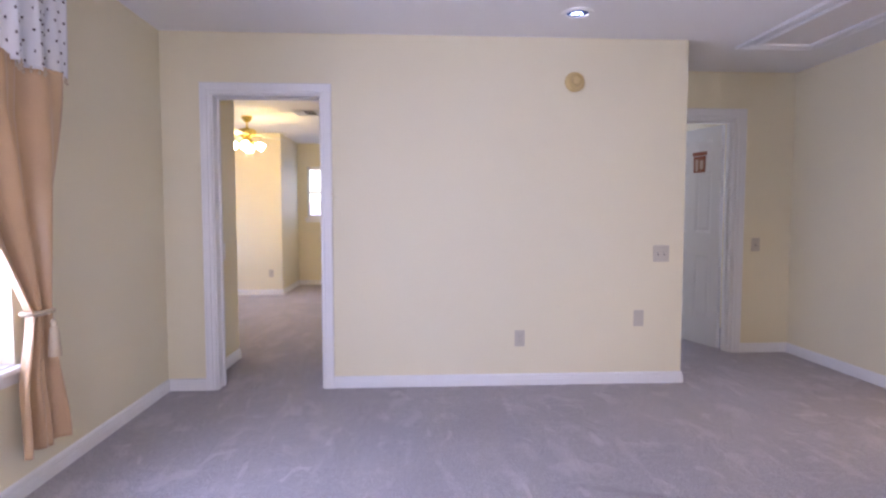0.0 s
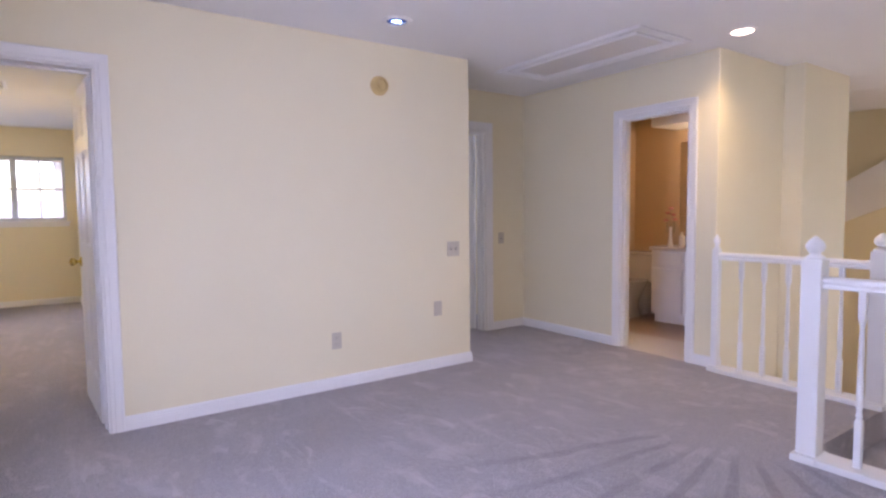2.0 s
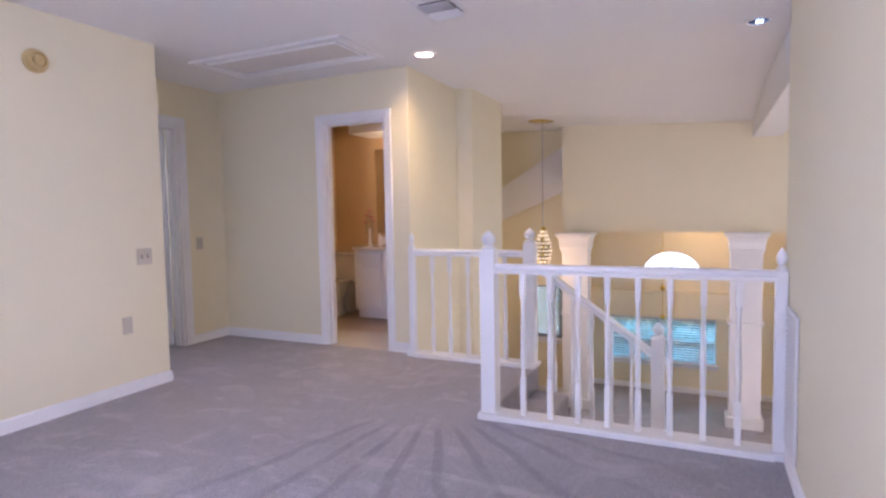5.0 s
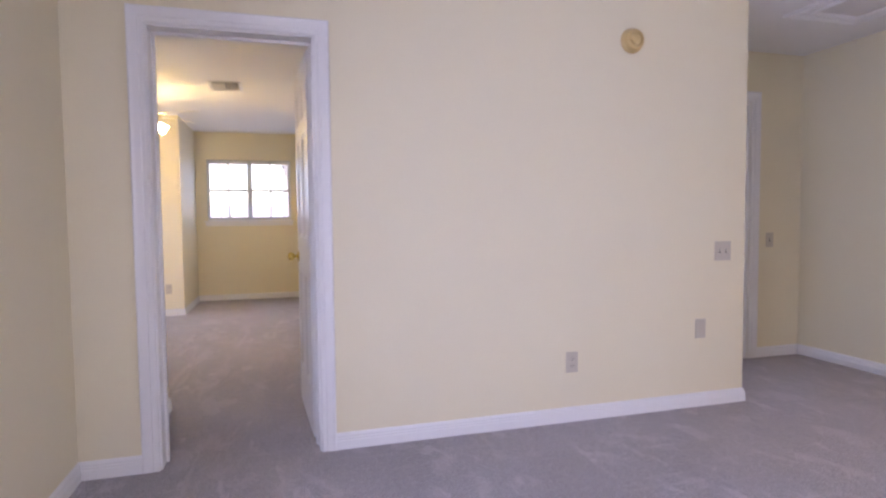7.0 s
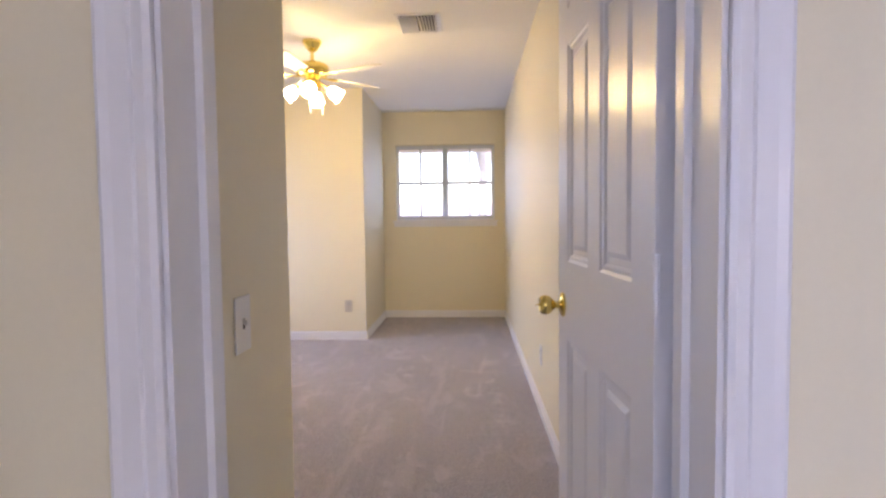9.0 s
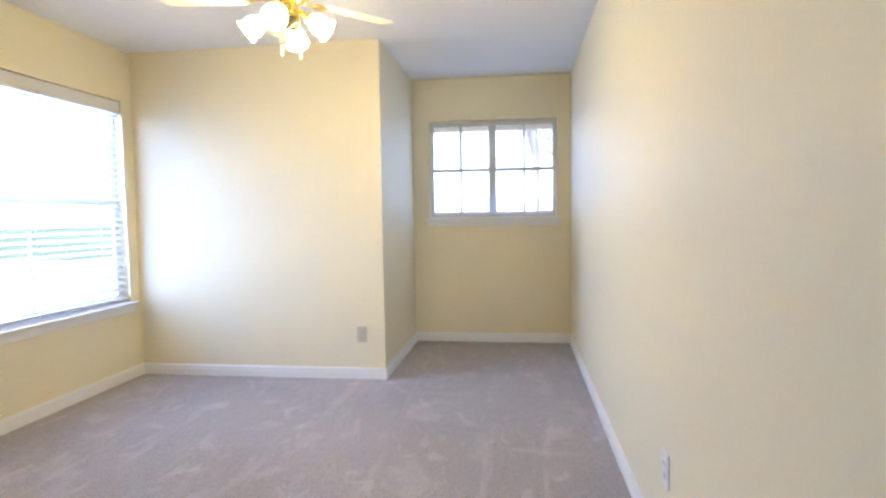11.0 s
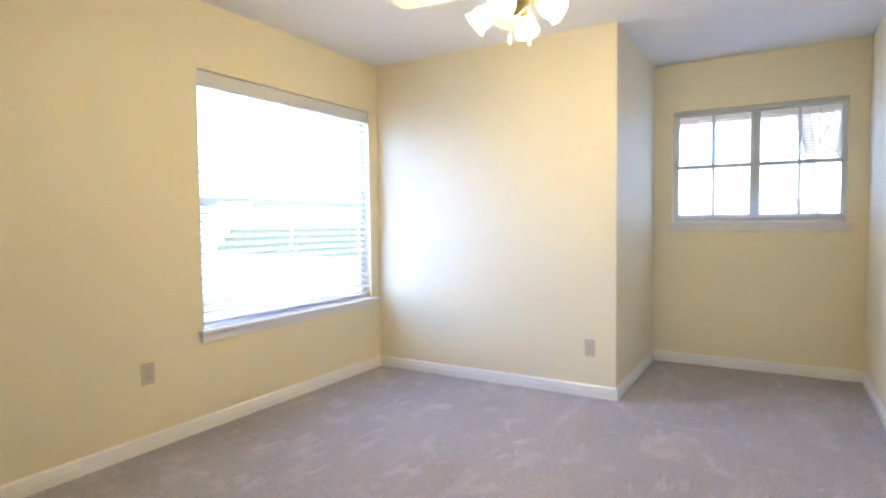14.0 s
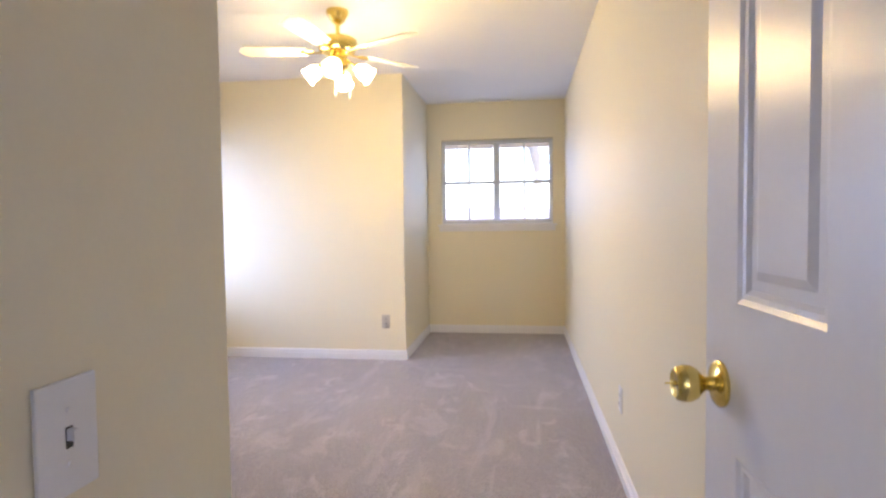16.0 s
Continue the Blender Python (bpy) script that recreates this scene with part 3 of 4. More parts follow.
def railing(x, y0, y1, n, top, label):
    r = thing("stair_railing", (x, (y0 + y1) / 2, 0.0), label, "railing", "gallery railings")
    half = (y1 - y0) / 2
    part("handrail", sweep(bmesh.new(), [(u, v + top - 0.055) for u, v in RAIL_PROFILE], [(0, -half, 0), (0, half, 0)], (0, 0, 1)), TRIM, r, "white moulded handrail")
    bm = boxm(-0.075, 0.075, -half, half, 0.0, 0.034, bevel=0.006)
    part("base_rail", bm, TRIM, r, "white base board")
    me = mesh_of("baluster", baluster_mesh(top - 0.055 - 0.034), TRIM, True)
    for i in range(n):
        b = new("baluster", me)
        b.parent, b.location = r, (0, -half + (i + 1) * 2 * half / (n + 1), 0.034)
    return r


railing(2.54, 0.62, 2.02, 8, 0.905, "white turned-baluster railing along the stairwell")
railing(3.66, 2.19, 3.14, 5, 0.905, "white turned-baluster railing beside the bathroom wall")
newel((2.54, 2.065, 0.0), 0.985, "white square newel post with acorn finial on the carpet")
newel((3.66, 2.145, 0.0), 0.965, "white square newel post at the stair head")
newel((2.54, 0.60, 0.0), 0.90, "white half newel post against the grille wall", 0.026)
newel((3.66, 3.17, 0.0), 0.93, "white half newel post against the wall", 0.026)
newel((3.655, 1.22, -RISE * 4), 1.00, "white lower newel post on the landing")
sr = thing("stair_handrail", (3.66, 1.66, -0.4), "white sloping stair handrail with turned balusters", "railing", "gallery railings")
part("handrail", sweep(bmesh.new(), RAIL_PROFILE, [(0, 0.44, 1.16), (0, -0.39, 0.555)], (0, -0.588, 0.809)), TRIM, sr, "white moulded handrail")
for y in (0.30, 0.16, 0.02, -0.12, -0.26):
    top = 1.16 + (y - 0.44) * 0.729 + 0.01
    step = -RISE * max(1, min(4, math.ceil((2.10 - (y + 1.66)) / GO))) + 0.4
    bm = baluster_mesh(top - step)
    bmesh.ops.translate(bm, vec=(0, y, step), verts=bm.verts)
    part("baluster", bm, TRIM, sr, "", True)


# ---- columns of the lower room ----
def column(y):
    c = thing("column", (7.46, y, LOW), "white square column with flared capital in the wide opening", "column", "columns of the opening")
    top = 0.898 - LOW
    part("shaft", boxm(-0.13, 0.09, -0.180, 0.180, 0.0, top - 0.24, bevel=0.008), TRIM, c)
    bm = bmesh.new()
    rings = []
    for z, h in ((top - 0.26, 0.182), (top - 0.22, 0.188), (top - 0.20, 0.196), (top - 0.12, 0.202), (top - 0.07, 0.214), (top - 0.04, 0.232), (top - 0.035, 0.25), (top - 0.002, 0.25)):
        rings.append([bm.verts.new((sx * h - 0.02, sy * h, z)) for sx, sy in ((-1, -1), (1, -1), (1, 1), (-1, 1))])
    for p, q in zip(rings, rings[1:]):
        for i in range(4):
            bm.faces.new((p[i], p[(i + 1) % 4], q[(i + 1) % 4], q[i]))
    bm.faces.new(rings[0]); bm.faces.new(rings[-1])
    part("capital", bm, TRIM, c, "flared white capital")
    part("collar", boxm(-0.15, 0.11, -0.205, 0.205, top - 1.16, top - 1.12, bevel=0.01), TRIM, c)
    part("plinth", boxm(-0.16, 0.12, -0.215, 0.215, 0.0, 0.14, bevel=0.012), TRIM, c)
    return c


column(2.57)
column(0.46)


# ---- windows ----
def sash_window(name, axis, face, a0, a1, z0, z1, out, label, units=1, muntin=True, stool=True, stool_over=0.04, hung=True):
    """A double-hung aluminium window set in an opening: out is the way to the outdoors across the wall."""
    w = thing(name, (0, 0, 0), label, "window")
    w["kind"] = "structure"
    pt = (lambda a, c, z: (a, c, z)) if axis == "x" else (lambda a, c, z: (c, a, z))

    def blk(bm, a, b, c, d, e, f, bevel=0.0):
        p, q = pt(a, c, e), pt(b, d, f)
        return box(bm, min(p[0], q[0]), max(p[0], q[0]), min(p[1], q[1]), max(p[1], q[1]), min(e, f), max(e, f), bevel)
    c0, c1 = face + out * 0.070, face + out * 0.105
    step = (a1 - a0) / units
    for u in range(units):
        b0, b1 = a0 + u * step, a0 + (u + 1) * step
        bm = bmesh.new()
        blk(bm, b0, b0 + 0.018, c0, c1, z0, z1); blk(bm, b1 - 0.018, b1, c0, c1, z0, z1)
        blk(bm, b0 + 0.018, b1 - 0.018, c0, c1, z0, z0 + 0.03); blk(bm, b0 + 0.018, b1 - 0.018, c0, c1, z1 - 0.018, z1)
        part("window_frame", bm, ALU, w, "grey aluminium window frame")
        zm = (z0 + z1) / 2
        for lo, hi, d0 in (((z0 + 0.03, zm + 0.017, 0.074), (zm - 0.017, z1 - 0.018, 0.088)) if hung else ((z0 + 0.03, z1 - 0.018, 0.074),)):
            e0, e1 = face + out * d0, face + out * (d0 + 0.013)
            bm = bmesh.new()
            blk(bm, b0 + 0.018, b0 + 0.034, e0, e1, lo, hi); blk(bm, b1 - 0.034, b1 - 0.018, e0, e1, lo, hi)
            blk(bm, b0 + 0.034, b1 - 0.034, e0, e1, lo, lo + 0.021); blk(bm, b0 + 0.034, b1 - 0.034, e0, e1, hi - 0.021, hi)
            if muntin:
                mid = (b0 + b1) / 2
                blk(bm, mid - 0.010, mid + 0.010, e0 + out * 0.002, e1 - out * 0.002, lo + 0.021, hi - 0.021)
            s = part("sash", bm, ALU, w, "grey aluminium sash")
            g = part("pane", blk(bmesh.new(), b0 + 0.032, b1 - 0.032, face + out * (d0 + 0.005), face + out * (d0 + 0.008), lo + 0.02, hi - 0.02), GLASS, s, "clear glass pane")
            g.visible_shadow = False
    if stool:
        o = stool_over
        bm = blk(bmesh.new(), a0 - o, a1 + o, face - out * 0.045, face - out * 0.0005, z0 - 0.022, z0 + 0.0, 0.006)
        blk(bm, a0 + 0.001, a1 - 0.001, face - out * 0.0005, face + out * 0.070, z0 - 0.022 + 0.022, z0 + 0.004)
        part("window_sill", bm, TRIM, w, "white rounded window stool")
        bm = blk(bmesh.new(), a0 - o + 0.015, a1 + o - 0.015, face - out * 0.016, face - out * 0.0005, z0 - 0.075, z0 - 0.022, 0.004)
        part("apron", bm, TRIM, w, "white apron board")
    return w


sash_window("window_1", "y", -3.49, 7.56, 9.10, 0.58, 2.06, -1, "large bedroom window with white stool", 1, True)
sash_window("window_2", "x", 10.47, -1.42, -0.25, 1.16, 2.05, 1, "paired alcove window with grey frames and white stool", 2, True)
sash_window("window_3", "y", -1.29, 1.50, 3.03, 0.58, 2.06, -1, "hall window with white stool behind the curtain", 1, True)


# Unseen end-wall window, added to hold the hall's fill lamp.
sash_window("window_7", "x", -1.50, -0.66, 0.86, 0.62, 2.06, -1, "unseen hall window added in the end wall for fill light", 1, True)
# Added window, hidden from view, that lights the open recess door.
sash_window("window_9", "x", 7.6, 2.30, 3.42, 0.62, 2.06, 1, "unseen window added to light the room beyond the recess", 1, True)
# Out-of-view window, added as the opening for the lower room's fill.
sash_window("window_8", "x", -2.0, 4.2, 6.2, -0.4, 1.6, -1, "unseen living room window added to brighten the lower room", 2, True)


def blinds(name, x, y0, y1, z0, z1, pitch, depth, tilt, way, label, head=0.05):
    """Horizontal blinds that hang at x, their slats across y."""
    b = thing(name, (x, (y0 + y1) / 2, z1), label, "blinds")
    half = (y1 - y0) / 2
    part("headrail", boxm(-0.025, 0.025, -half, half, -head, 0.0, bevel=0.003), BLIND, b, "white valance headrail")
    n = int((z1 - z0 - head - 0.03) / pitch)
    bm = bmesh.new()
    prof = [(-depth / 2, -0.0016), (0, 0.0012), (depth / 2, -0.0016), (depth / 2, 0.0016), (0, 0.0044), (-depth / 2, 0.0016)]
    c, s = math.cos(radians(tilt)), math.sin(radians(tilt)) * way
    sweep(bm, [(u * c - v * s, u * s + v * c) for u, v in prof], [(0, -half + 0.006, 0), (0, half - 0.006, 0)], (0, 0, 1))
    me = mesh_of("slat", bm, BLIND)
    for i in range(n):
        o = new("slat", me)
        o.parent, o.location = b, (0, 0, -head - 0.02 - i * pitch)
    part("bottom_rail", boxm(-depth / 2, depth / 2, -half + 0.004, half - 0.004, z0 - z1 + 0.004, z0 - z1 + 0.022, bevel=0.004), BLIND, b, "white bottom rail")
    for y in (-half * 0.72, 0.0, half * 0.72):
        bm = boxm(-0.0012, 0.0012, y - 0.003, y + 0.003, z0 - z1 + 0.022, -head)
        part("ladder_cord", bm, BLIND, b)
    return b


bl = blinds("window_blind", -3.525, 7.568, 9.092, 0.60, 2.055, 0.047, 0.050, 22, -1, "white horizontal blinds lowered over the large bedroom window", 0.085)
part("tilt_wand", lathe(bmesh.new(), [(0, -0.62), (0.004, -0.62), (0.004, -0.06), (0, -0.06)], 8, pose(0.03, 0.05, 0)), BLIND, bl)
blinds("dining_blind", 8.63, 0.765, 2.275, -1.12, -0.45, 0.038, 0.036, 20, 1, "white blinds on the window of the lower room", 0.03)
ab = blinds("alcove_blind", 10.515, -1.41, -0.26, 1.175, 2.045, 0.022, 0.024, 2, 1, "white mini blinds with open slats in the alcove window", 0.018)
ab.matrix_basis = pose(-0.835, 10.515, 2.045, 0, 0, 90)
part("tilt_wand", lathe(bmesh.new(), [(0, -0.45), (0.003, -0.45), (0.003, -0.03), (0, -0.03)], 8, pose(-0.018, 0.30, 0)), BLIND, ab)
sash_window("window_4", "y", 8.60, 0.76, 2.28, -1.126, -0.446, 1, "lower room window behind blinds", 2, False, True)
sash_window("window_5", "y", 7.90, 2.86, 3.35, -0.74, 0.07, 1, "small obscure glass window in the lower room", 1, False, True, hung=False)
part("obscure_pane", boxm(7.955, 7.963, 2.862, 3.348, -0.738, 0.068), RAIN_GLASS, bpy.data.objects["window_5"], "rippled obscure glass")

# the arched window: a fan of white bars in a round-headed frame, and the wall above its spring line
aw = thing("window_6", (8.66, 1.386, 0.136), "arched fanlight window with white bars", "window")
aw["kind"] = "structure"
bm = bmesh.new()
R, RZ = 0.402, 0.418
arc = [(math.cos(a), math.sin(a)) for a in (math.pi * i / 24 for i in range(25))]
prev = None
for c, s in arc:
    cur = [bm.verts.new((x, c * k * R, 0.10 + s * k * (RZ - 0.10))) for x in (-0.058, 0.058) for k in (1.0, 1.6)]
    if prev:
        for a, b in ((0, 1), (1, 3), (3, 2), (2, 0)):
            bm.faces.new((prev[a], prev[b], cur[b], cur[a]))
    prev = cur
part("arch_spandrel", bm, PAINT, aw, "cream plaster round the arch")
bm = bmesh.new()
box(bm, -0.02, 0.02, -R, R, 0.088, 0.112); box(bm, -0.02, 0.02, -R, R, 0, 0.02)
for c, s in arc[4:-4:4]:
    box(bm, -0.01, 0.01, c * R * 0.9 - 0.006, c * R * 0.9 + 0.006, 0.10, 0.10 + s * 0.29)
part("glazing_bars", bm, TRIM, aw, "white glazing bars")
pane = part("pane", boxm(-0.002, 0.002, -R, R, 0.0, RZ), GLASS, aw, "clear glass")
pane.visible_shadow = False


# ---- wall plates ----
def plate(name, place, turn, kind, mat, label, w=0.072, h=0.116):
    """A cover plate that faces local -y; kind is outlet, switch, double_switch or blank."""
    p = thing(name, place, label, name.replace("_", " "), "wall plates", turn)
    part("cover_plate", boxm(-w / 2, w / 2, -0.006, -0.0005, -h / 2, h / 2, bevel=0.0025), mat, p)
    if kind == "outlet":
        for z in (0.020, -0.020):
            r = part("receptacle", lathe(bmesh.new(), [(0, 0), (0.0165, 0), (0.0165, 0.0075), (0.0155, 0.008), (0, 0.008)], 20, pose(0, 0, z, 90)), mat, p, "", True)
            # Raised dark blocks colour in the shade of the contact slots.
            bm = boxm(-0.0075, -0.0055, -0.0087, -0.006, z - 0.002, z + 0.007)
            box(bm, 0.0055, 0.0075, -0.0087, -0.006, z - 0.002, z + 0.006)
            box(bm, -0.002, 0.002, -0.0087, -0.006, z - 0.010, z - 0.006)
            part("slots", bm, HOLE_SHADE, r, "dark blocks for the shade in the contact slots")
    elif "switch" in kind:
        for x in ((0,) if kind == "switch" else (-0.023, 0.023)):
            # Dark block for the shade round the toggle; no hole is cut.
            bm = boxm(x - 0.005, x + 0.005, -0.0068, -0.0055, -0.012, 0.012)
            part("toggle_slot", bm, HOLE_SHADE, p)
            bm = boxm(x - 0.0038, x + 0.0038, -0.016, -0.004, -0.003, 0.010, bevel=0.001)
            part("toggle", bm, mat, p)
    for z in ((-0.030, 0.030) if kind != "outlet" else (0.0,)):
        part("screw", lathe(bmesh.new(), [(0, 0), (0.003, 0), (0.003, 0.0072), (0, 0.0075)], 10, pose(0, 0, z, 90)), mat, p)
    return p


plate("wall_outlet", (1.155, 4.51, 0.337), 0, "outlet", PLATE, "ivory duplex outlet on the cream hall wall")
plate("light_switch", (2.172, 4.51, 0.938), 0, "double_switch", PLATE, "ivory double toggle switch near the wall corner", 0.116, 0.116)
plate("blank_plate", (2.017, 4.51, 0.474), 0, "blank", PLATE, "ivory blank cover plate on the hall wall")
plate("light_switch", (3.40, 5.35, 0.955), 0, "switch", PLATE, "ivory toggle switch in the recess")
plate("light_switch", (-1.08, 5.05, 0.928), 90, "switch", PLATE_WHITE, "white toggle switch inside the bedroom passage", 0.085, 0.13)
plate("wall_outlet", (-1.74, 9.21, 0.33), 0, "outlet", PLATE, "ivory duplex outlet beside the alcove corner")
plate("wall_outlet", (-3.49, 7.215, 0.405), 90, "outlet", PLATE, "ivory duplex outlet below the bedroom window wall")
plate("wall_outlet", (-0.128, 7.13, 0.350), -90, "outlet", PLATE_WHITE, "white outlet on the long bedroom wall")
plate("wall_outlet", (4.2, 3.21, -0.45), 0, "outlet", PLATE, "ivory outlet on the stair wall")

# smoke alarm on the hall wall
sa = thing("smoke_alarm", (1.527, 4.51, 2.138), "yellowed round smoke alarm high on the hall wall", "smoke alarm")
m = pose(0, 0, 0, 90)
part("base", lathe(bmesh.new(), [(0, 0), (0.070, 0), (0.070, 0.008), (0.066, 0.012), (0, 0.012)], 36, m), AGED, sa, "", True)
part("cover", lathe(bmesh.new(), [(0.062, 0.010), (0.062, 0.032), (0.054, 0.044), (0.042, 0.046), (0.039, 0.034), (0.031, 0.034), (0.028, 0.050), (0.020, 0.054), (0.010, 0.054), (0.008, 0.050), (0, 0.050)], 36, m), AGED, sa, "yellowed ribbed cover", True)

# ---- hall ceiling ----

def can_light(place, lit, label):
    c = thing("recessed_light", place, label, "ceiling light")
    bm = bmesh.new()
    ring = []
    for i in range(36):
        a = 2 * math.pi * i / 36
        ring.append([bm.verts.new((r * math.cos(a), r * math.sin(a), z)) for r, z in ((0.066, -0.002), (0.070, -0.010), (0.092, -0.007), (0.096, -0.0005), (0.066, -0.0005))])
    for i in range(36):
        p, q = ring[i], ring[(i + 1) % 36]
        for j in range(5):
            bm.faces.new((p[j], p[(j + 1) % 5], q[(j + 1) % 5], q[j]))
    part("trim_ring", bm, TRIM, c, "white trim ring", True)
    part("lens", lathe(bmesh.new(), [(0, -0.006), (0.03, -0.0055), (0.0655, -0.0025), (0.0655, -0.001), (0, -0.001)], 32), CAN_LIT if lit else CAN_BLUE, c, "glowing lens" if lit else "bluish reflector", True)
    if not lit:
        for x, y in ((-0.026, 0.006), (0, 0.006), (0.026, 0.006), (-0.013, -0.016), (0.013, -0.016)):
            part("led", lathe(bmesh.new(), [(0, -0.012), (0.007, -0.010), (0.009, -0.006), (0, -0.006)], 12, pose(x, y, 0)), LED, c, "small glowing diode", True)
    return c


can_light((1.40, 4.03, H), False, "recessed ceiling light with bluish diodes in the hall ceiling")
can_light((3.47, 2.92, H), True, "lit warm recessed ceiling light near the bathroom")
can_light((3.84, 0.62, H), False, "recessed ceiling light above the stairs")
d = bpy.data.lights.new("can_beam", "SPOT")
d.energy, d.color, d.spot_size, d.spot_blend, d.shadow_soft_size = 9.5, WARM, radians(140), 0.9, 0.06
o = new("can_beam", d)
o.matrix_world = look((3.47, 2.92, H - 0.02), (3.47, 2.92, 0))

# attic hatch with its frame
hx0, hx1, hy0, hy1 = 2.76, 3.36, 3.22, 4.66
hatch = thing("attic_hatch", ((hx0 + hx1) / 2, (hy0 + hy1) / 2, H), "white framed attic hatch with a plain panel in the ceiling", "attic hatch")
u, v = (hx1 - hx0) / 2, (hy1 - hy0) / 2
prof = [(0.0, 0.0), (0.0, 0.010), (0.012, 0.014), (0.030, 0.010), (0.034, 0.016), (0.056, 0.020), (0.064, 0.014), (0.064, 0.0)]
part("outer_frame", sweep(bmesh.new(), prof, [(-u + 0.064, -v + 0.064, -0.0005), (u - 0.064, -v + 0.064, -0.0005), (u - 0.064, v - 0.064, -0.0005), (-u + 0.064, v - 0.064, -0.0005)][::-1], (0, 0, -1), True), TRIM, hatch, "white moulded frame")
part("panel", boxm(-u + 0.10, u - 0.10, -v + 0.10, v - 0.10, -0.006, -0.0005), HATCH, hatch)
part("inner_bead", sweep(bmesh.new(), [(0, 0), (0, 0.012), (0.010, 0.016), (0.022, 0.012), (0.024, 0)], [(-u + 0.12, -v + 0.12, -0.006), (u - 0.12, -v + 0.12, -0.006), (u - 0.12, v - 0.12, -0.006), (-u + 0.12, v - 0.12, -0.006)][::-1], (0, 0, -1), True), TRIM, hatch, "white bead")


def ceiling_vent(place, w, l, n, label, drop=0.008):
    c = thing("ceiling_vent", place, label, "ceiling vent")
    prof = [(0, 0), (0, 0.004), (0.006, 0.008), (0.026, 0.005), (0.030, 0.0)]
    a, b = w / 2 - 0.03, l / 2 - 0.03
    part("frame", sweep(bmesh.new(), prof, [(-a, -b, -0.0005), (a, -b, -0.0005), (a, b, -0.0005), (-a, b, -0.0005)][::-1], (0, 0, -1), True), TRIM, c)
    # Thin dark plate paints the duct's shade; the ceiling behind is closed.
    part("backing", boxm(-a, a, -b, b, -0.002, -0.0005), HOLE_SHADE, c, "dark plate for the shade of the duct")
    me = mesh_of("slat", boxm(-0.0012, 0.0012, -b, b, -drop, 0.004), TRIM)
    for i in range(n):
        s = new("slat", me)
        s.parent, s.matrix_basis = c, pose(-a + (i + 0.5) * 2 * a / n, 0, -0.009, 0, 40 if i < n / 2 else -40)
    return c


ceiling_vent((2.64, 2.39, H), 0.30, 0.26, 7, "white louvred ceiling vent in the hall", 0.026)
ceiling_vent((-0.87, 7.49, H), 0.29, 0.36, 12, "white louvred ceiling vent in the bedroom", 0.016)

# return-air grille
g = thing("return_air_grille", (2.40, 0.57, 0.42), "grey louvred return-air grille low on the wall", "air grille")
a, b = 0.235, 0.35
part("frame", sweep(bmesh.new(), [(0, 0), (0, 0.006), (0.008, 0.012), (0.024, 0.008), (0.028, 0)], [(-a + 0.03, 0.0005, -b + 0.03), (a - 0.03, 0.0005, -b + 0.03), (a - 0.03, 0.0005, b - 0.03), (-a + 0.03, 0.0005, b - 0.03)], (0, 1, 0), True), GRILLE, g)
# Dark sheet in place of the shade behind the louvres.
part("backing", boxm(-a + 0.03, a - 0.03, 0.0005, 0.002, -b + 0.03, b - 0.03), HOLE_SHADE, g)
me = mesh_of("louvre", boxm(-a + 0.03, a - 0.03, -0.007, 0.007, -0.0012, 0.0012), GRILLE)
for i in range(26):
    s = new("louvre", me)
    s.parent, s.matrix_basis = g, pose(0, 0.009, -b + 0.042 + i * 0.0246, -38)

# plaque on the recess door: an arched board with two small figures
pq = thing("door_plaque", (3.178, 5.490, 0.008), "small red-brown plaque with pale shapes hung on the white door", "plaque", "", 106.0)
bm = boxm(0.18, 0.32, 0.036, 0.046, 1.60, 1.75, bevel=0.003)
box(bm, 0.165, 0.335, 0.036, 0.044, 1.755, 1.79, 0.003)
part("board", bm, PLAQUE, pq)
bm = boxm(0.20, 0.24, 0.0465, 0.049, 1.63, 1.71, bevel=0.001)
box(bm, 0.26, 0.295, 0.0465, 0.049, 1.615, 1.72, 0.001)
part("pale_shapes", bm, PLAQUE_PALE, pq)

# ---- hall curtain ----
cur = thing("window_curtain", (-1.21, 3.02, 2.40), "tan satin tied-back curtain with a dotted white top panel", "curtain")


def drape(bm, z_top, z_bot, left, right, nz=60, ny=70, folds=2.6, depth=0.034, shift=0.0):
    grid = []
    for i in range(nz + 1):
        z = z_top + (z_bot - z_top) * i / nz
        l, r = left(z), right(z)
        row = []
        for j in range(ny + 1):
            s = j / ny
            amp = depth * (0.45 + 0.55 * min(1, (r - l) / 0.30))
            f = math.sin(2 * math.pi * folds * s + 0.8 * math.sin(2.1 * z)) + 0.35 * math.sin(2 * math.pi * folds * 2.3 * s + 1.7 * z)
            row.append(bm.verts.new((shift + amp * f, l + (r - l) * s - 3.20, z - 2.40)))
        grid.append(row)
    for p, q in zip(grid, grid[1:]):
        for j in range(ny):
            bm.faces.new((p[j], p[j + 1], q[j + 1], q[j]))
    return bm


def ease(a, b, k):
    k = max(0.0, min(1.0, k))
    return a + (b - a) * k * k * (3 - 2 * k)


TIE = 0.80
left_edge = lambda z: max(2.66, 3.175 - 0.62 * (z - TIE)) if z > TIE else ease(3.175, 3.10, (TIE - z) / 0.35)
right_edge = lambda z: ease(3.315, 3.47, (z - TIE) / 1.0) if z > TIE else ease(3.315, 3.42, (TIE - z) / 0.6)
ob = part("satin_panel", drape(bmesh.new(), 1.85, 0.21, left_edge, right_edge, 80, 110), SATIN, cur, "tan satin drape", True)
md = ob.modifiers.new("thickness", "SOLIDIFY"); md.thickness = 0.002
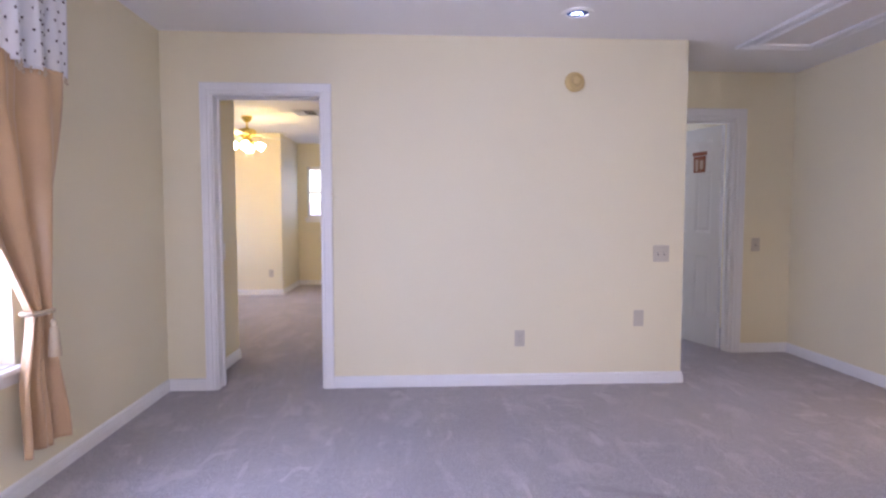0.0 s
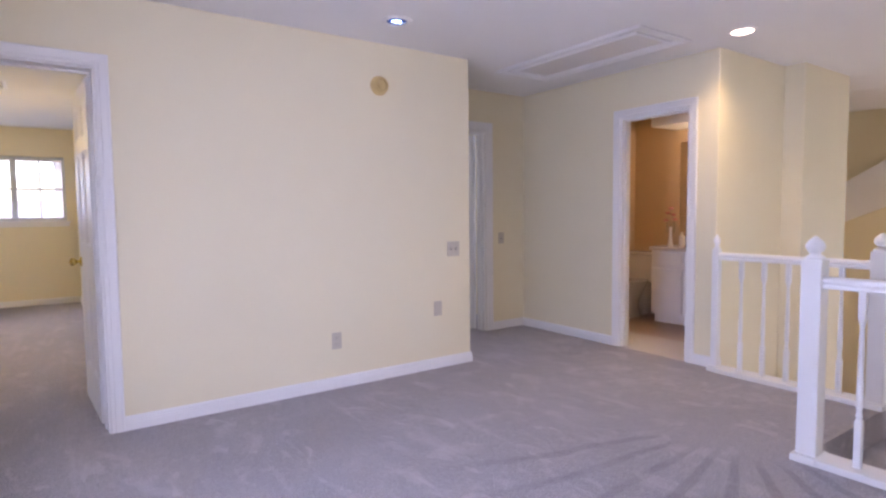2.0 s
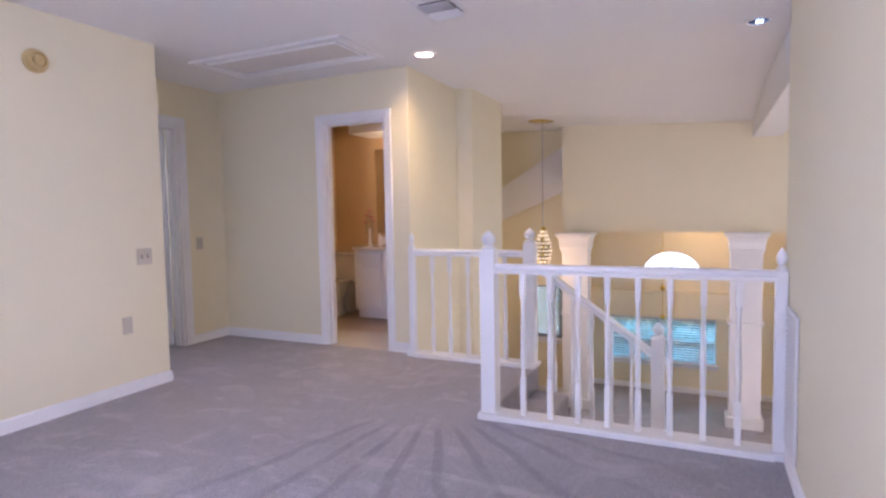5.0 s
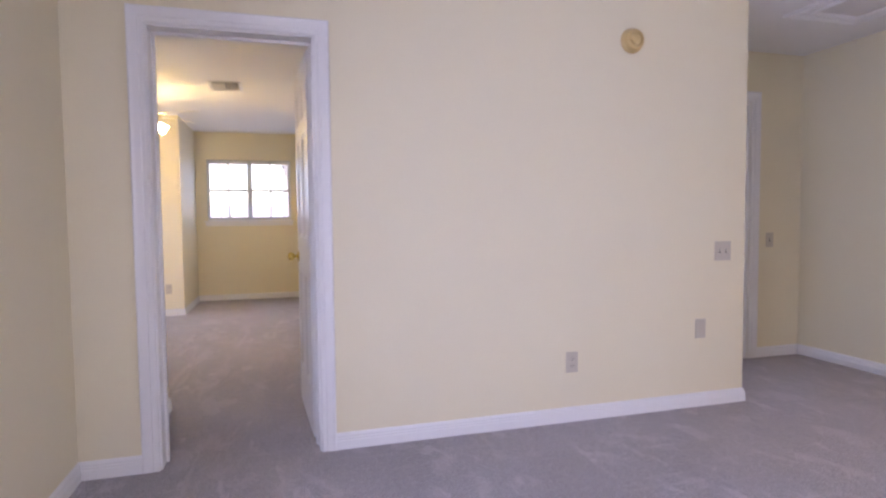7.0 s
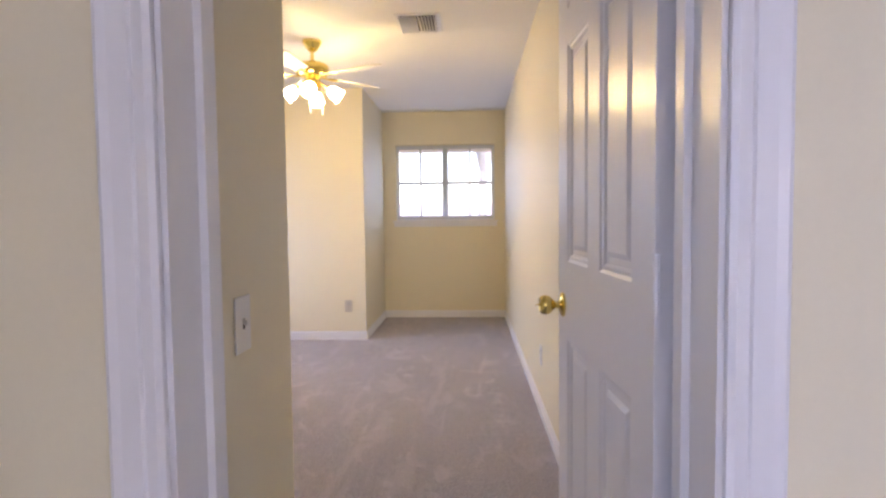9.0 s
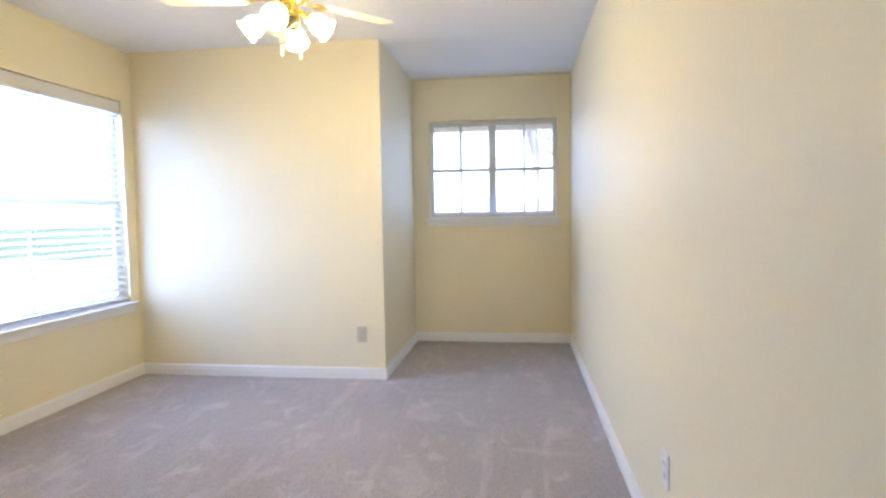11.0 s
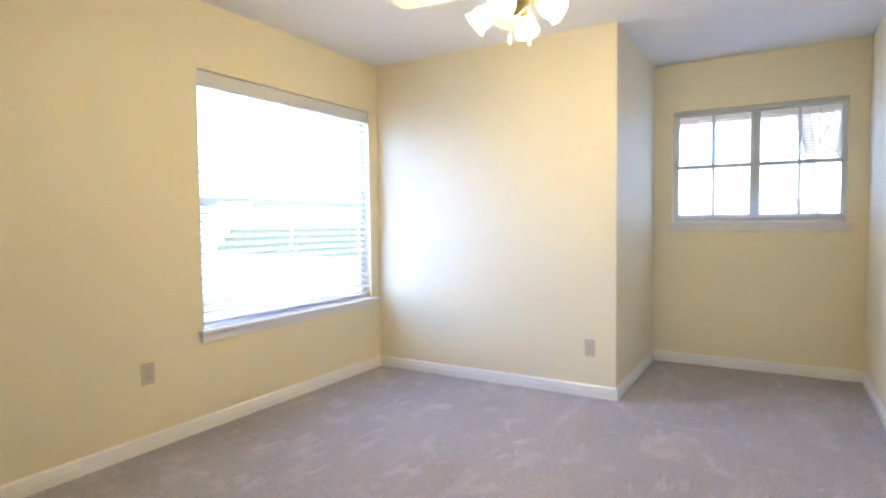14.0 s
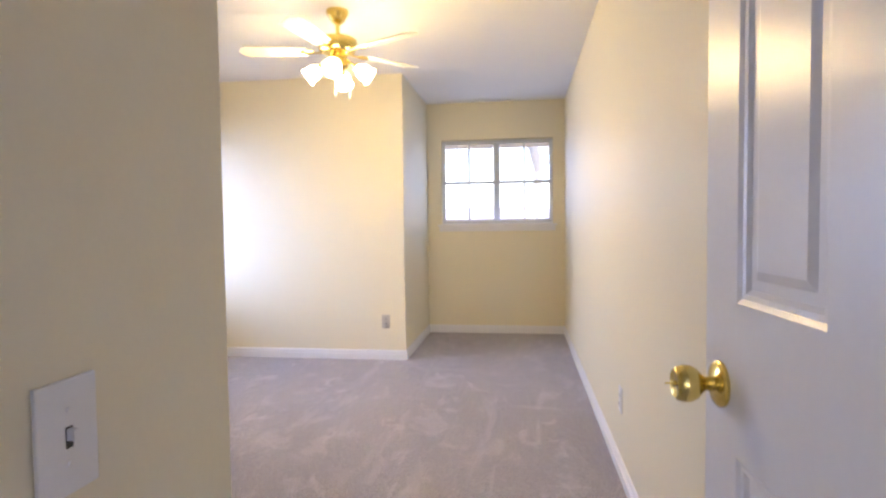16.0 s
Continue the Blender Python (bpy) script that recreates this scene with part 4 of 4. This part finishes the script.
ob = part("dotted_panel", drape(bmesh.new(), 2.36, 1.83, lambda z: 2.62, lambda z: 3.485, 24, 110, 5.5, 0.026, 0.004), VOILE, cur, "white voile with dark dots", True)
md = ob.modifiers.new("thickness", "SOLIDIFY"); md.thickness = 0.002
bm = bmesh.new()
rnd = random.Random(4)
for i in range(11):
    for j in range(22):
        s = (j + 0.5 + 0.5 * (i % 2)) / 22.5
        z = 1.855 + i * 0.045 + rnd.uniform(-0.005, 0.005)
        y = 2.62 + 0.865 * s
        f = math.sin(2 * math.pi * 5.5 * s + 0.8 * math.sin(2.1 * z)) + 0.35 * math.sin(2 * math.pi * 12.65 * s + 1.7 * z)
        x = 0.004 + 0.026 * f
        lathe(bm, [(0, -0.0035), (0.006, -0.002), (0.0065, 0.0025), (0, 0.0035)], 8, Matrix.Translation((x, y - 3.20, z - 2.40)) @ Euler((0, radians(90), rnd.uniform(-0.6, 0.6))).to_matrix().to_4x4())
dots = part("dots", bm, DOT, cur, "dark woven dots")
dots["kind"] = "stuff"
bm = bmesh.new()
for j in range(40):
    s = (j + 0.5) / 40
    y, z = 2.66 + 0.82 * s, 1.822 + 0.006 * math.sin(j * 2.4)
    f = math.sin(2 * math.pi * 5.5 * s + 0.8 * math.sin(2.1 * z))
    lathe(bm, [(0, -0.016), (0.006, -0.010), (0.007, -0.004), (0.003, 0.003), (0.0035, 0.014), (0, 0.016)], 8, pose(0.008 + 0.026 * f, y - 3.20, z - 2.40))
trimming = part("bead_trim", bm, ROPE, cur, "beaded tan trim")
trimming["kind"] = "stuff"
bm = lathe(bmesh.new(), [(0.060, -0.012), (0.074, -0.008), (0.078, 0.0), (0.074, 0.008), (0.060, 0.012), (0.066, 0.0)], 28, Matrix.Translation((0, 0.045, TIE - 2.40)) @ Matrix.Diagonal((0.72, 1.12, 1, 1)))
part("tieback_rope", bm, ROPE, cur, "cream rope tieback", True)
part("tassel", lathe(bmesh.new(), [(0, 0.0), (0.008, -0.005), (0.014, -0.02), (0.010, -0.035), (0.018, -0.045), (0.022, -0.09), (0.026, -0.16), (0.024, -0.165), (0, -0.165)], 20, pose(0.058, 0.055, TIE - 2.40 - 0.03)), ROPE, cur, "cream tassel", True)
rod = thing("curtain_rod", (-1.21, 2.12, 2.355), "white curtain rod with finial above the hall window", "curtain rod")
part("rod", lathe(bmesh.new(), [(0, -1.25), (0.014, -1.25), (0.014, 1.25), (0, 1.25)], 16, pose(0, 0, 0, -90)), TRIM, rod, "", True)
part("finial", lathe(bmesh.new(), [(0.014, 1.245), (0.030, 1.26), (0.040, 1.29), (0.034, 1.33), (0.015, 1.35), (0, 1.355)], 20, pose(0, 0, 0, -90)), STEEL, rod, "rounded finial", True)
for y in (-1.1, 1.22):
    part("bracket", boxm(-0.0795, 0.0, y - 0.01, y + 0.01, -0.012, 0.012, bevel=0.002), TRIM, rod)

# ---- bedroom ceiling fan ----
fan = thing("ceiling_fan", (-1.655, 7.79, H), "polished brass ceiling fan with five white blades and four lit lamps", "ceiling fan")
part("canopy", lathe(bmesh.new(), [(0, -0.0005), (0.066, -0.0005), (0.068, -0.012), (0.060, -0.030), (0.040, -0.062), (0.026, -0.075), (0, -0.075)], 36), BRASS, fan, "", True)
part("downrod", lathe(bmesh.new(), [(0, -0.07), (0.013, -0.07), (0.013, -0.135), (0.022, -0.140), (0.022, -0.150), (0, -0.150)], 20), BRASS, fan, "", True)
part("motor_housing", lathe(bmesh.new(), [(0, -0.148), (0.040, -0.148), (0.085, -0.158), (0.112, -0.175), (0.116, -0.190), (0.116, -0.225), (0.108, -0.240), (0.085, -0.252), (0.050, -0.258), (0, -0.258)], 40), BRASS, fan, "polished brass motor housing", True)
part("switch_housing", lathe(bmesh.new(), [(0, -0.256), (0.045, -0.256), (0.052, -0.270), (0.052, -0.310), (0.060, -0.318), (0.060, -0.335), (0.040, -0.352), (0.020, -0.372), (0.010, -0.380), (0, -0.382)], 32), BRASS, fan, "", True)
blade_bm = bmesh.new()
pts = []
for i in range(25):
    s = i / 24
    r = 0.185 + 0.395 * s
    hw = 0.048 + 0.020 * s - (0.068 * max(0, (s - 0.88) / 0.12) ** 2 if s > 0.88 else 0)
    pts.append((r, max(hw, 0.004)))
top = [[blade_bm.verts.new((r, sy * hw, z)) for sy in (-1, 1) for z in (0, 0.006)] for r, hw in pts]
for p, q in zip(top, top[1:]):
    for a, b in ((0, 1), (1, 3), (3, 2), (2, 0)):
        blade_bm.faces.new((p[a], p[b], q[b], q[a]))
blade_bm.faces.new([top[0][i] for i in (0, 1, 3, 2)]); blade_bm.faces.new([top[-1][i] for i in (0, 1, 3, 2)])
blade_me = mesh_of("blade", blade_bm, BLADE, True)
arm_bm = boxm(0.088, 0.150, -0.012, 0.012, -0.005, 0.001, bevel=0.002)
lathe(arm_bm, [(0, -0.006), (0.030, -0.006), (0.036, 0.0), (0.030, 0.004), (0, 0.004)], 20, Matrix.Translation((0.175, 0, 0)) @ Matrix.Diagonal((1.35, 1, 0.7, 1)))
arm_me = mesh_of("blade_arm", arm_bm, BRASS, True)
for i in range(5):
    a = -25 + 72 * i
    arm = new("blade_arm", arm_me)
    arm.parent, arm.matrix_basis = fan, pose(0, 0, -0.246, 0, 0, a)
    bl_ob = new("blade", blade_me)
    bl_ob.parent, bl_ob.matrix_basis = fan, pose(0, 0, -0.244, 0, 0, a) @ pose(0, 0, 0, 11)
for i in range(4):
    a = radians(7 + 90 * i)
    m = Matrix.Translation((0.055 * math.cos(a), 0.055 * math.sin(a), -0.298)) @ Euler((0, radians(125), a)).to_matrix().to_4x4()
    part("lamp_arm", lathe(bmesh.new(), [(0, -0.01), (0.010, -0.01), (0.010, 0.045), (0.024, 0.052), (0.026, 0.070), (0, 0.070)], 18, m), BRASS, fan, "", True)
    part("lamp_shade", lathe(bmesh.new(), [(0.022, 0.066), (0.027, 0.075), (0.042, 0.098), (0.047, 0.120), (0.044, 0.143), (0.055, 0.164), (0.052, 0.165), (0.041, 0.143), (0.043, 0.120), (0.021, 0.075)], 24, m), FROST, fan, "glowing frosted tulip glass shade", True)
    p = fan.matrix_basis @ (m @ Vector((0, 0, 0.205)))
    bulb("fan_bulb", p, 1.1, BULB, 0.04)
for x, y, l in ((0.070, -0.018, 0.150), (-0.007, -0.045, 0.140)):
    part("pull_chain", lathe(bmesh.new(), [(0, -0.33 - l), (0.0012, -0.33 - l), (0.0012, -0.32), (0, -0.32)], 6, pose(x, y, 0)), BRASS, fan)
    part("chain_fob", lathe(bmesh.new(), [(0, -0.375 - l), (0.006, -0.372 - l), (0.0065, -0.336 - l), (0.003, -0.33 - l), (0, -0.33 - l)], 12, pose(x, y, 0)), PLATE_WHITE, fan, "white pull fob", True)

# ---- bathroom ----
van = thing("bathroom_vanity", (5.21, 4.04, 0.0), "white two-door bathroom vanity with toe kick", "vanity")
part("body", boxm(-0.27, 0.285, -0.575, 0.575, 0.10, 0.795, bevel=0.004), TRIM, van)
part("toe_kick", boxm(-0.20, 0.285, -0.575, 0.575, 0.0, 0.10), TRIM, van)
for i, y in enumerate((-0.385, 0.0, 0.385)):
    part("cabinet_door", boxm(-0.288, -0.270, y - 0.180, y + 0.180, 0.125, 0.60, bevel=0.006), TRIM, van, "white flat cabinet door")
    part("drawer_front", boxm(-0.288, -0.270, y - 0.180, y + 0.180, 0.63, 0.77, bevel=0.006), TRIM, van)
top = thing("vanity_top", (5.20, 4.04, 0.796), "cream cultured marble vanity top with backsplash", "countertop")
bm = boxm(-0.30, 0.298, -0.585, 0.585, 0.0, 0.035, bevel=0.008)
box(bm, 0.278, 0.2985, -0.585, 0.585, 0.035, 0.13, 0.004)
part("slab", bm, COUNTER, top)
mir = thing("wall_mirror", (5.50, 4.04, 1.47), "large frameless mirror above the vanity", "mirror")
part("glass", boxm(-0.006, -0.0005, -0.60, 0.60, -0.50, 0.53), MIRROR, mir)
sof = structure(part("light_soffit", boxm(5.02, 5.498, 3.46, 4.70, 2.14, H - 0.001, bevel=0.004), CEILING), "cream light soffit over the vanity", "soffit")
vase = thing("bud_vase", (5.06, 4.47, 0.831), "slim white bud vase with pink flowers on the vanity", "vase")
part("vase_body", lathe(bmesh.new(), [(0, 0), (0.030, 0), (0.032, 0.01), (0.020, 0.05), (0.014, 0.12), (0.013, 0.19), (0.017, 0.21), (0.013, 0.21), (0.010, 0.19), (0, 0.19)], 20), PORCELAIN, vase, "", True)
FLOWER = material("pink_petal", (0.66, 0.20, 0.18), 0.7, vary=0.2)
for i, (y, z) in enumerate(((-0.05, 0.34), (0.06, 0.36), (0.0, 0.41), (-0.09, 0.29), (0.09, 0.28))):
    bm = bmesh.new()
    box(bm, -0.0015, 0.0015, y * 0.5 - 0.0015, y * 0.5 + 0.0015, 0.15, z)
    part("stem", bm, LEAF, vase)
    bm = bmesh.new()
    for k in range(7):
        a = 2 * math.pi * k / 7
        lathe(bm, [(0, -0.002), (0.012, 0.0), (0.014, 0.006), (0, 0.004)], 7, Matrix.Translation((0.014 * math.cos(a), y * 0.6 + 0.014 * math.sin(a), z + 0.004 * (k % 2))) @ Euler((0.5 * math.sin(a), 0.5 * math.cos(a), a)).to_matrix().to_4x4())
    part("flower", bm, FLOWER, vase, "dusty pink flower", True)
jar = thing("soap_bottle", (5.10, 4.36, 0.831), "small cream soap bottle on the vanity top", "bottle")
part("bottle_body", lathe(bmesh.new(), [(0, 0), (0.028, 0), (0.030, 0.01), (0.030, 0.11), (0.012, 0.135), (0.010, 0.16), (0, 0.16)], 18), COUNTER, jar, "", True)

toi = thing("toilet", (5.24, 5.0, -0.004), "cream porcelain toilet beside the vanity", "toilet")
part("tank", boxm(0.05, 0.25, -0.22, 0.22, 0.38, 0.70, bevel=0.025), PORCELAIN, toi, "", True)
part("tank_lid", boxm(0.03, 0.258, -0.235, 0.235, 0.70, 0.735, bevel=0.012), PORCELAIN, toi, "", True)
oval = lambda k: Matrix.Translation((-0.18, 0, 0)) @ Matrix.Diagonal((k, 1, 1, 1))
part("bowl", lathe(bmesh.new(), [(0, 0), (0.12, 0), (0.125, 0.02), (0.10, 0.10), (0.11, 0.20), (0.165, 0.33), (0.185, 0.38), (0.185, 0.40), (0, 0.40)], 32, oval(1.3)), PORCELAIN, toi, "", True)
part("seat", lathe(bmesh.new(), [(0, 0.401), (0.188, 0.401), (0.192, 0.41), (0.188, 0.425), (0, 0.43)], 32, oval(1.28)), PORCELAIN, toi, "closed seat lid", True)
part("neck", boxm(-0.02, 0.20, -0.10, 0.10, 0.0, 0.379, bevel=0.02), PORCELAIN, toi, "", True)
bulb("bath_lamp", (5.22, 4.05, 2.08), 3.2, WARM, 0.06)

# ---- lower room hanging lamps ----
ch = thing("chandelier", (6.78, 2.87, 2.395), "brass chain chandelier with a beaded glass body", "chandelier")
part("ceiling_rose", lathe(bmesh.new(), [(0, 0.0), (0.15, 0.0), (0.19, -0.010), (0.18, -0.018), (0.05, -0.030), (0.015, -0.04), (0, -0.04)], 32), BRASS, ch, "pale brass ceiling plate", True)
part("stem", lathe(bmesh.new(), [(0, -1.40), (0.008, -1.40), (0.008, -0.035), (0, -0.035)], 12), STEEL, ch, "", True)
part("crown", lathe(bmesh.new(), [(0.012, -1.39), (0.03, -1.41), (0.05, -1.43), (0.03, -1.45), (0, -1.45)], 20), BRASS, ch, "", True)
CRYSTAL = glow("lit_crystal", (1.0, 0.88, 0.66), 0.16)
BEADS = [mesh_of("crystal", lathe(bmesh.new(), [(0, -0.018), (0.010, -0.006), (0.012, 0.004), (0.006, 0.014), (0, 0.016)], 6), mt) for mt in (BRASS, CRYSTAL)]
for k in range(9):
    s = k / 8
    z = -1.46 - 0.40 * s
    r = 0.03 + 0.10 * math.sin(math.pi * (0.08 + 0.80 * s)) * (0.45 + 0.55 * s)
    tier = part("crystal_tier", lathe(bmesh.new(), [(r - 0.003, z + 0.014), (r + 0.003, z + 0.014), (r + 0.003, z + 0.018), (r - 0.003, z + 0.018), (r - 0.003, z + 0.014)], 24), BRASS, ch, "brass ring hung with glass beads")
    for i in range(12):
        a = 2 * math.pi * (i + 0.5 * (k % 2)) / 12
        bead = new("crystal", BEADS[(5 * i + 3 * k + k * i) % 4 > 0])
        bead.parent, bead.location = tier, (r * math.cos(a), r * math.sin(a), z)
part("basket", lathe(bmesh.new(), [(0, -1.90), (0.02, -1.895), (0.025, -1.87), (0.012, -1.86), (0.012, -1.44), (0, -1.44)], 12), BRASS, ch, "", True)
bulb("chandelier_bulb", (6.78, 2.87, 0.40), 1.9, (1.0, 0.74, 0.42), 0.12)

pd = thing("pendant_lamp", (8.05, 1.47, 1.60), "thin pendant rod with brass balls in the lower room", "pendant lamp")
part("rod", lathe(bmesh.new(), [(0, -1.95), (0.004, -1.95), (0.004, 0), (0, 0)], 8), BRASS, pd)
for z in (-1.53, -1.95):
    part("brass_ball", lathe(bmesh.new(), [(0, z - 0.035), (0.025, z - 0.025), (0.04, z), (0.025, z + 0.025), (0.006, z + 0.05), (0, z + 0.05)], 18), BRASS, pd, "", True)
# Unseen warm source added for the dining room, apart from the rod.
bulb("dining_warm_fill", (7.95, 0.95, 0.95), 1.9, (1.0, 0.70, 0.36), 0.10)

# ---- outdoors ----
gr = slab("ground", [(-400, 400, -400, 400)], -3.4, -3.2, GRASS, "lawn and yard around the house", "ground")
eave = structure(part("eave", boxm(-4.6, 1.0, 10.60, 11.05, 2.03, 2.20, bevel=0.01), FASCIA), "pinkish eave boards over the alcove window", "eave")


def branch(bm, p, way, length, r, depth, rnd, tips):
    q = p + way * length
    side = way.orthogonal().normalized()
    up2 = way.cross(side)
    seg = 8
    rings = []
    for c, rad in ((p, r), (p + way * length * 0.5 + side * length * 0.03, r * 0.85), (q, r * 0.68)):
        rings.append([bm.verts.new(c + (side * math.cos(a) + up2 * math.sin(a)) * rad) for a in (2 * math.pi * i / seg for i in range(seg))])
    for a, b in zip(rings, rings[1:]):
        for i in range(seg):
            bm.faces.new((a[i], a[(i + 1) % seg], b[(i + 1) % seg], b[i]))
    if depth == 0:
        tips.append(q)
        return
    for _ in range(3 if depth > 1 else 4):
        d = (way + Vector((rnd.uniform(-1, 1), rnd.uniform(-1, 1), rnd.uniform(-0.2, 0.8))) * 0.75).normalized()
        branch(bm, q, d, length * rnd.uniform(0.6, 0.85), r * 0.62, depth - 1, rnd, tips)


def tree(place, height, seed, label, bole=0.42, thick=0.030):
    rnd = random.Random(seed)
    t = thing("tree", place, label, "tree", "garden trees")
    bm, tips = bmesh.new(), []
    branch(bm, Vector((0, 0, -0.1)), Vector((0.08, 0.02, 1)).normalized(), height * bole, height * thick, 3, rnd, tips)
    part("trunk", bm, BARK, t, "forked grey-brown trunk and limbs", True)
    verts, faces = [], []
    for tip in tips:
        for _ in range(34):
            c = tip + Vector((rnd.gauss(0, 0.42), rnd.gauss(0, 0.42), rnd.gauss(0, 0.34)))
            e = Euler((rnd.uniform(0, 6.3), rnd.uniform(0, 6.3), rnd.uniform(0, 6.3))).to_matrix()
            k = rnd.uniform(0.05, 0.10)
            n0 = len(verts)
            verts += [c + e @ Vector(v) * k for v in ((-1, 0, 0), (0, -0.45, 0.1), (1, 0, 0), (0, 0.45, 0.1))]
            faces.append((n0, n0 + 1, n0 + 2, n0 + 3))
    me = bpy.data.meshes.new("crown")
    me.from_pydata(verts, [], faces)
    me.materials.append(LEAF)
    cr = new("crown", me)
    cr.parent = t
    cr["kind"] = "stuff"
    return t


tree((-0.66, 17.0, -3.2), 8.5, 3, "forked tree with sparse leaves outside the alcove window", 0.66, 0.015)
tree((1.6, 26.0, -3.2), 8.5, 11, "leafy tree beyond the alcove window", 0.5, 0.02)
tree((-4.5, 24.0, -3.2), 9.0, 8, "leafy tree in the yard behind")
tree((-13.0, 9.5, -3.2), 8.0, 5, "leafy tree in the yard beside the house")

rnd = random.Random(21)
verts, faces = [], []
for _ in range(3000):
    c = Vector((rnd.uniform(9.5, 10.3), rnd.uniform(0.0, 2.7), -3.2 + 2.5 * rnd.random() ** 0.7))
    e = Euler((rnd.uniform(0, 6.3), rnd.uniform(0, 6.3), rnd.uniform(0, 6.3))).to_matrix()
    n0 = len(verts)
    verts += [c + e @ Vector(v) * rnd.uniform(0.05, 0.09) for v in ((-1, 0, 0), (0, -0.5, 0.1), (1, 0, 0), (0, 0.5, 0.1))]
    faces.append((n0, n0 + 1, n0 + 2, n0 + 3))
hedge = thing("hedge", (9.9, 1.35, -3.2), "dark green hedge outside the lower room window", "hedge")
part("twigs", boxm(-0.28, 0.28, -1.25, 1.25, 0.0, 2.35, bevel=0.12), HEDGE, hedge, "dense dark twigs")
me = bpy.data.meshes.new("leaves")
me.from_pydata([v - Vector((9.9, 1.35, -3.2)) for v in verts], [], faces)
me.materials.append(HEDGE)
lv = new("leaves", me)
lv.parent = hedge
lv["kind"] = "stuff"

# Added pale sheet over the lawn; stands in for the overbright outdoors.
pale_ground = structure(part("driveway", boxm(-95, -4.5, -20.0, 60.0, -3.2, -3.17), BRIGHT_GROUND), "pale ground added to keep the view past the blinds bright", "driveway")
sh = thing("neighbour_house", (-25.0, 14.5, -3.17), "pale neighbouring house with dark windows across the pale ground", "house")
part("wall", boxm(-4, 0, -6, 6, 0, 3.6), SIDING, sh)
bm = bmesh.new()
for y in (-6.5, 6.5):
    for x, z in ((-4.6, 3.5), (0.6, 3.5), (-2, 5.4)):
        bm.verts.new((x, y, z)); bm.verts.new((x, y, z + 0.15))
bmesh.ops.convex_hull(bm, input=bm.verts)
part("roof", bm, SHINGLE, sh, "grey-brown shingle roof")
for y in (-4.2, -1.6, 1.2, 4.0):
    wdw = part("window", boxm(-0.02, 0.04, y - 0.55, y + 0.55, 2.0, 3.1), ALU, sh)
    part("pane", boxm(0.042, 0.05, y - 0.48, y + 0.48, 2.07, 3.03), DARK_PANE, wdw, "dark window pane")

nh = thing("neighbour_house", (-2.5, 24.0, -3.2), "neighbouring pale brick house with a pitched shingle roof", "house")
part("wall", boxm(-7, 7, 4, 12, 0, 2.7), BRICK, nh)
bm = bmesh.new()
for x in (-7.5, 7.5):
    for y, z in ((3.5, 2.55), (12.5, 2.55), (8, 5.0)):
        bm.verts.new((x, y, z)); bm.verts.new((x, y, z + 0.15))
bmesh.ops.convex_hull(bm, input=bm.verts)
part("roof", bm, SHINGLE, nh, "grey-brown shingle roof")
for x in (-4.2, 0.5, 4.4):
    wdw = part("window", boxm(x - 0.6, x + 0.6, 3.96, 4.02, 1.0, 2.2), ALU, nh)
    part("pane", boxm(x - 0.52, x + 0.52, 3.94, 3.958, 1.08, 2.12), GLASS, wdw)
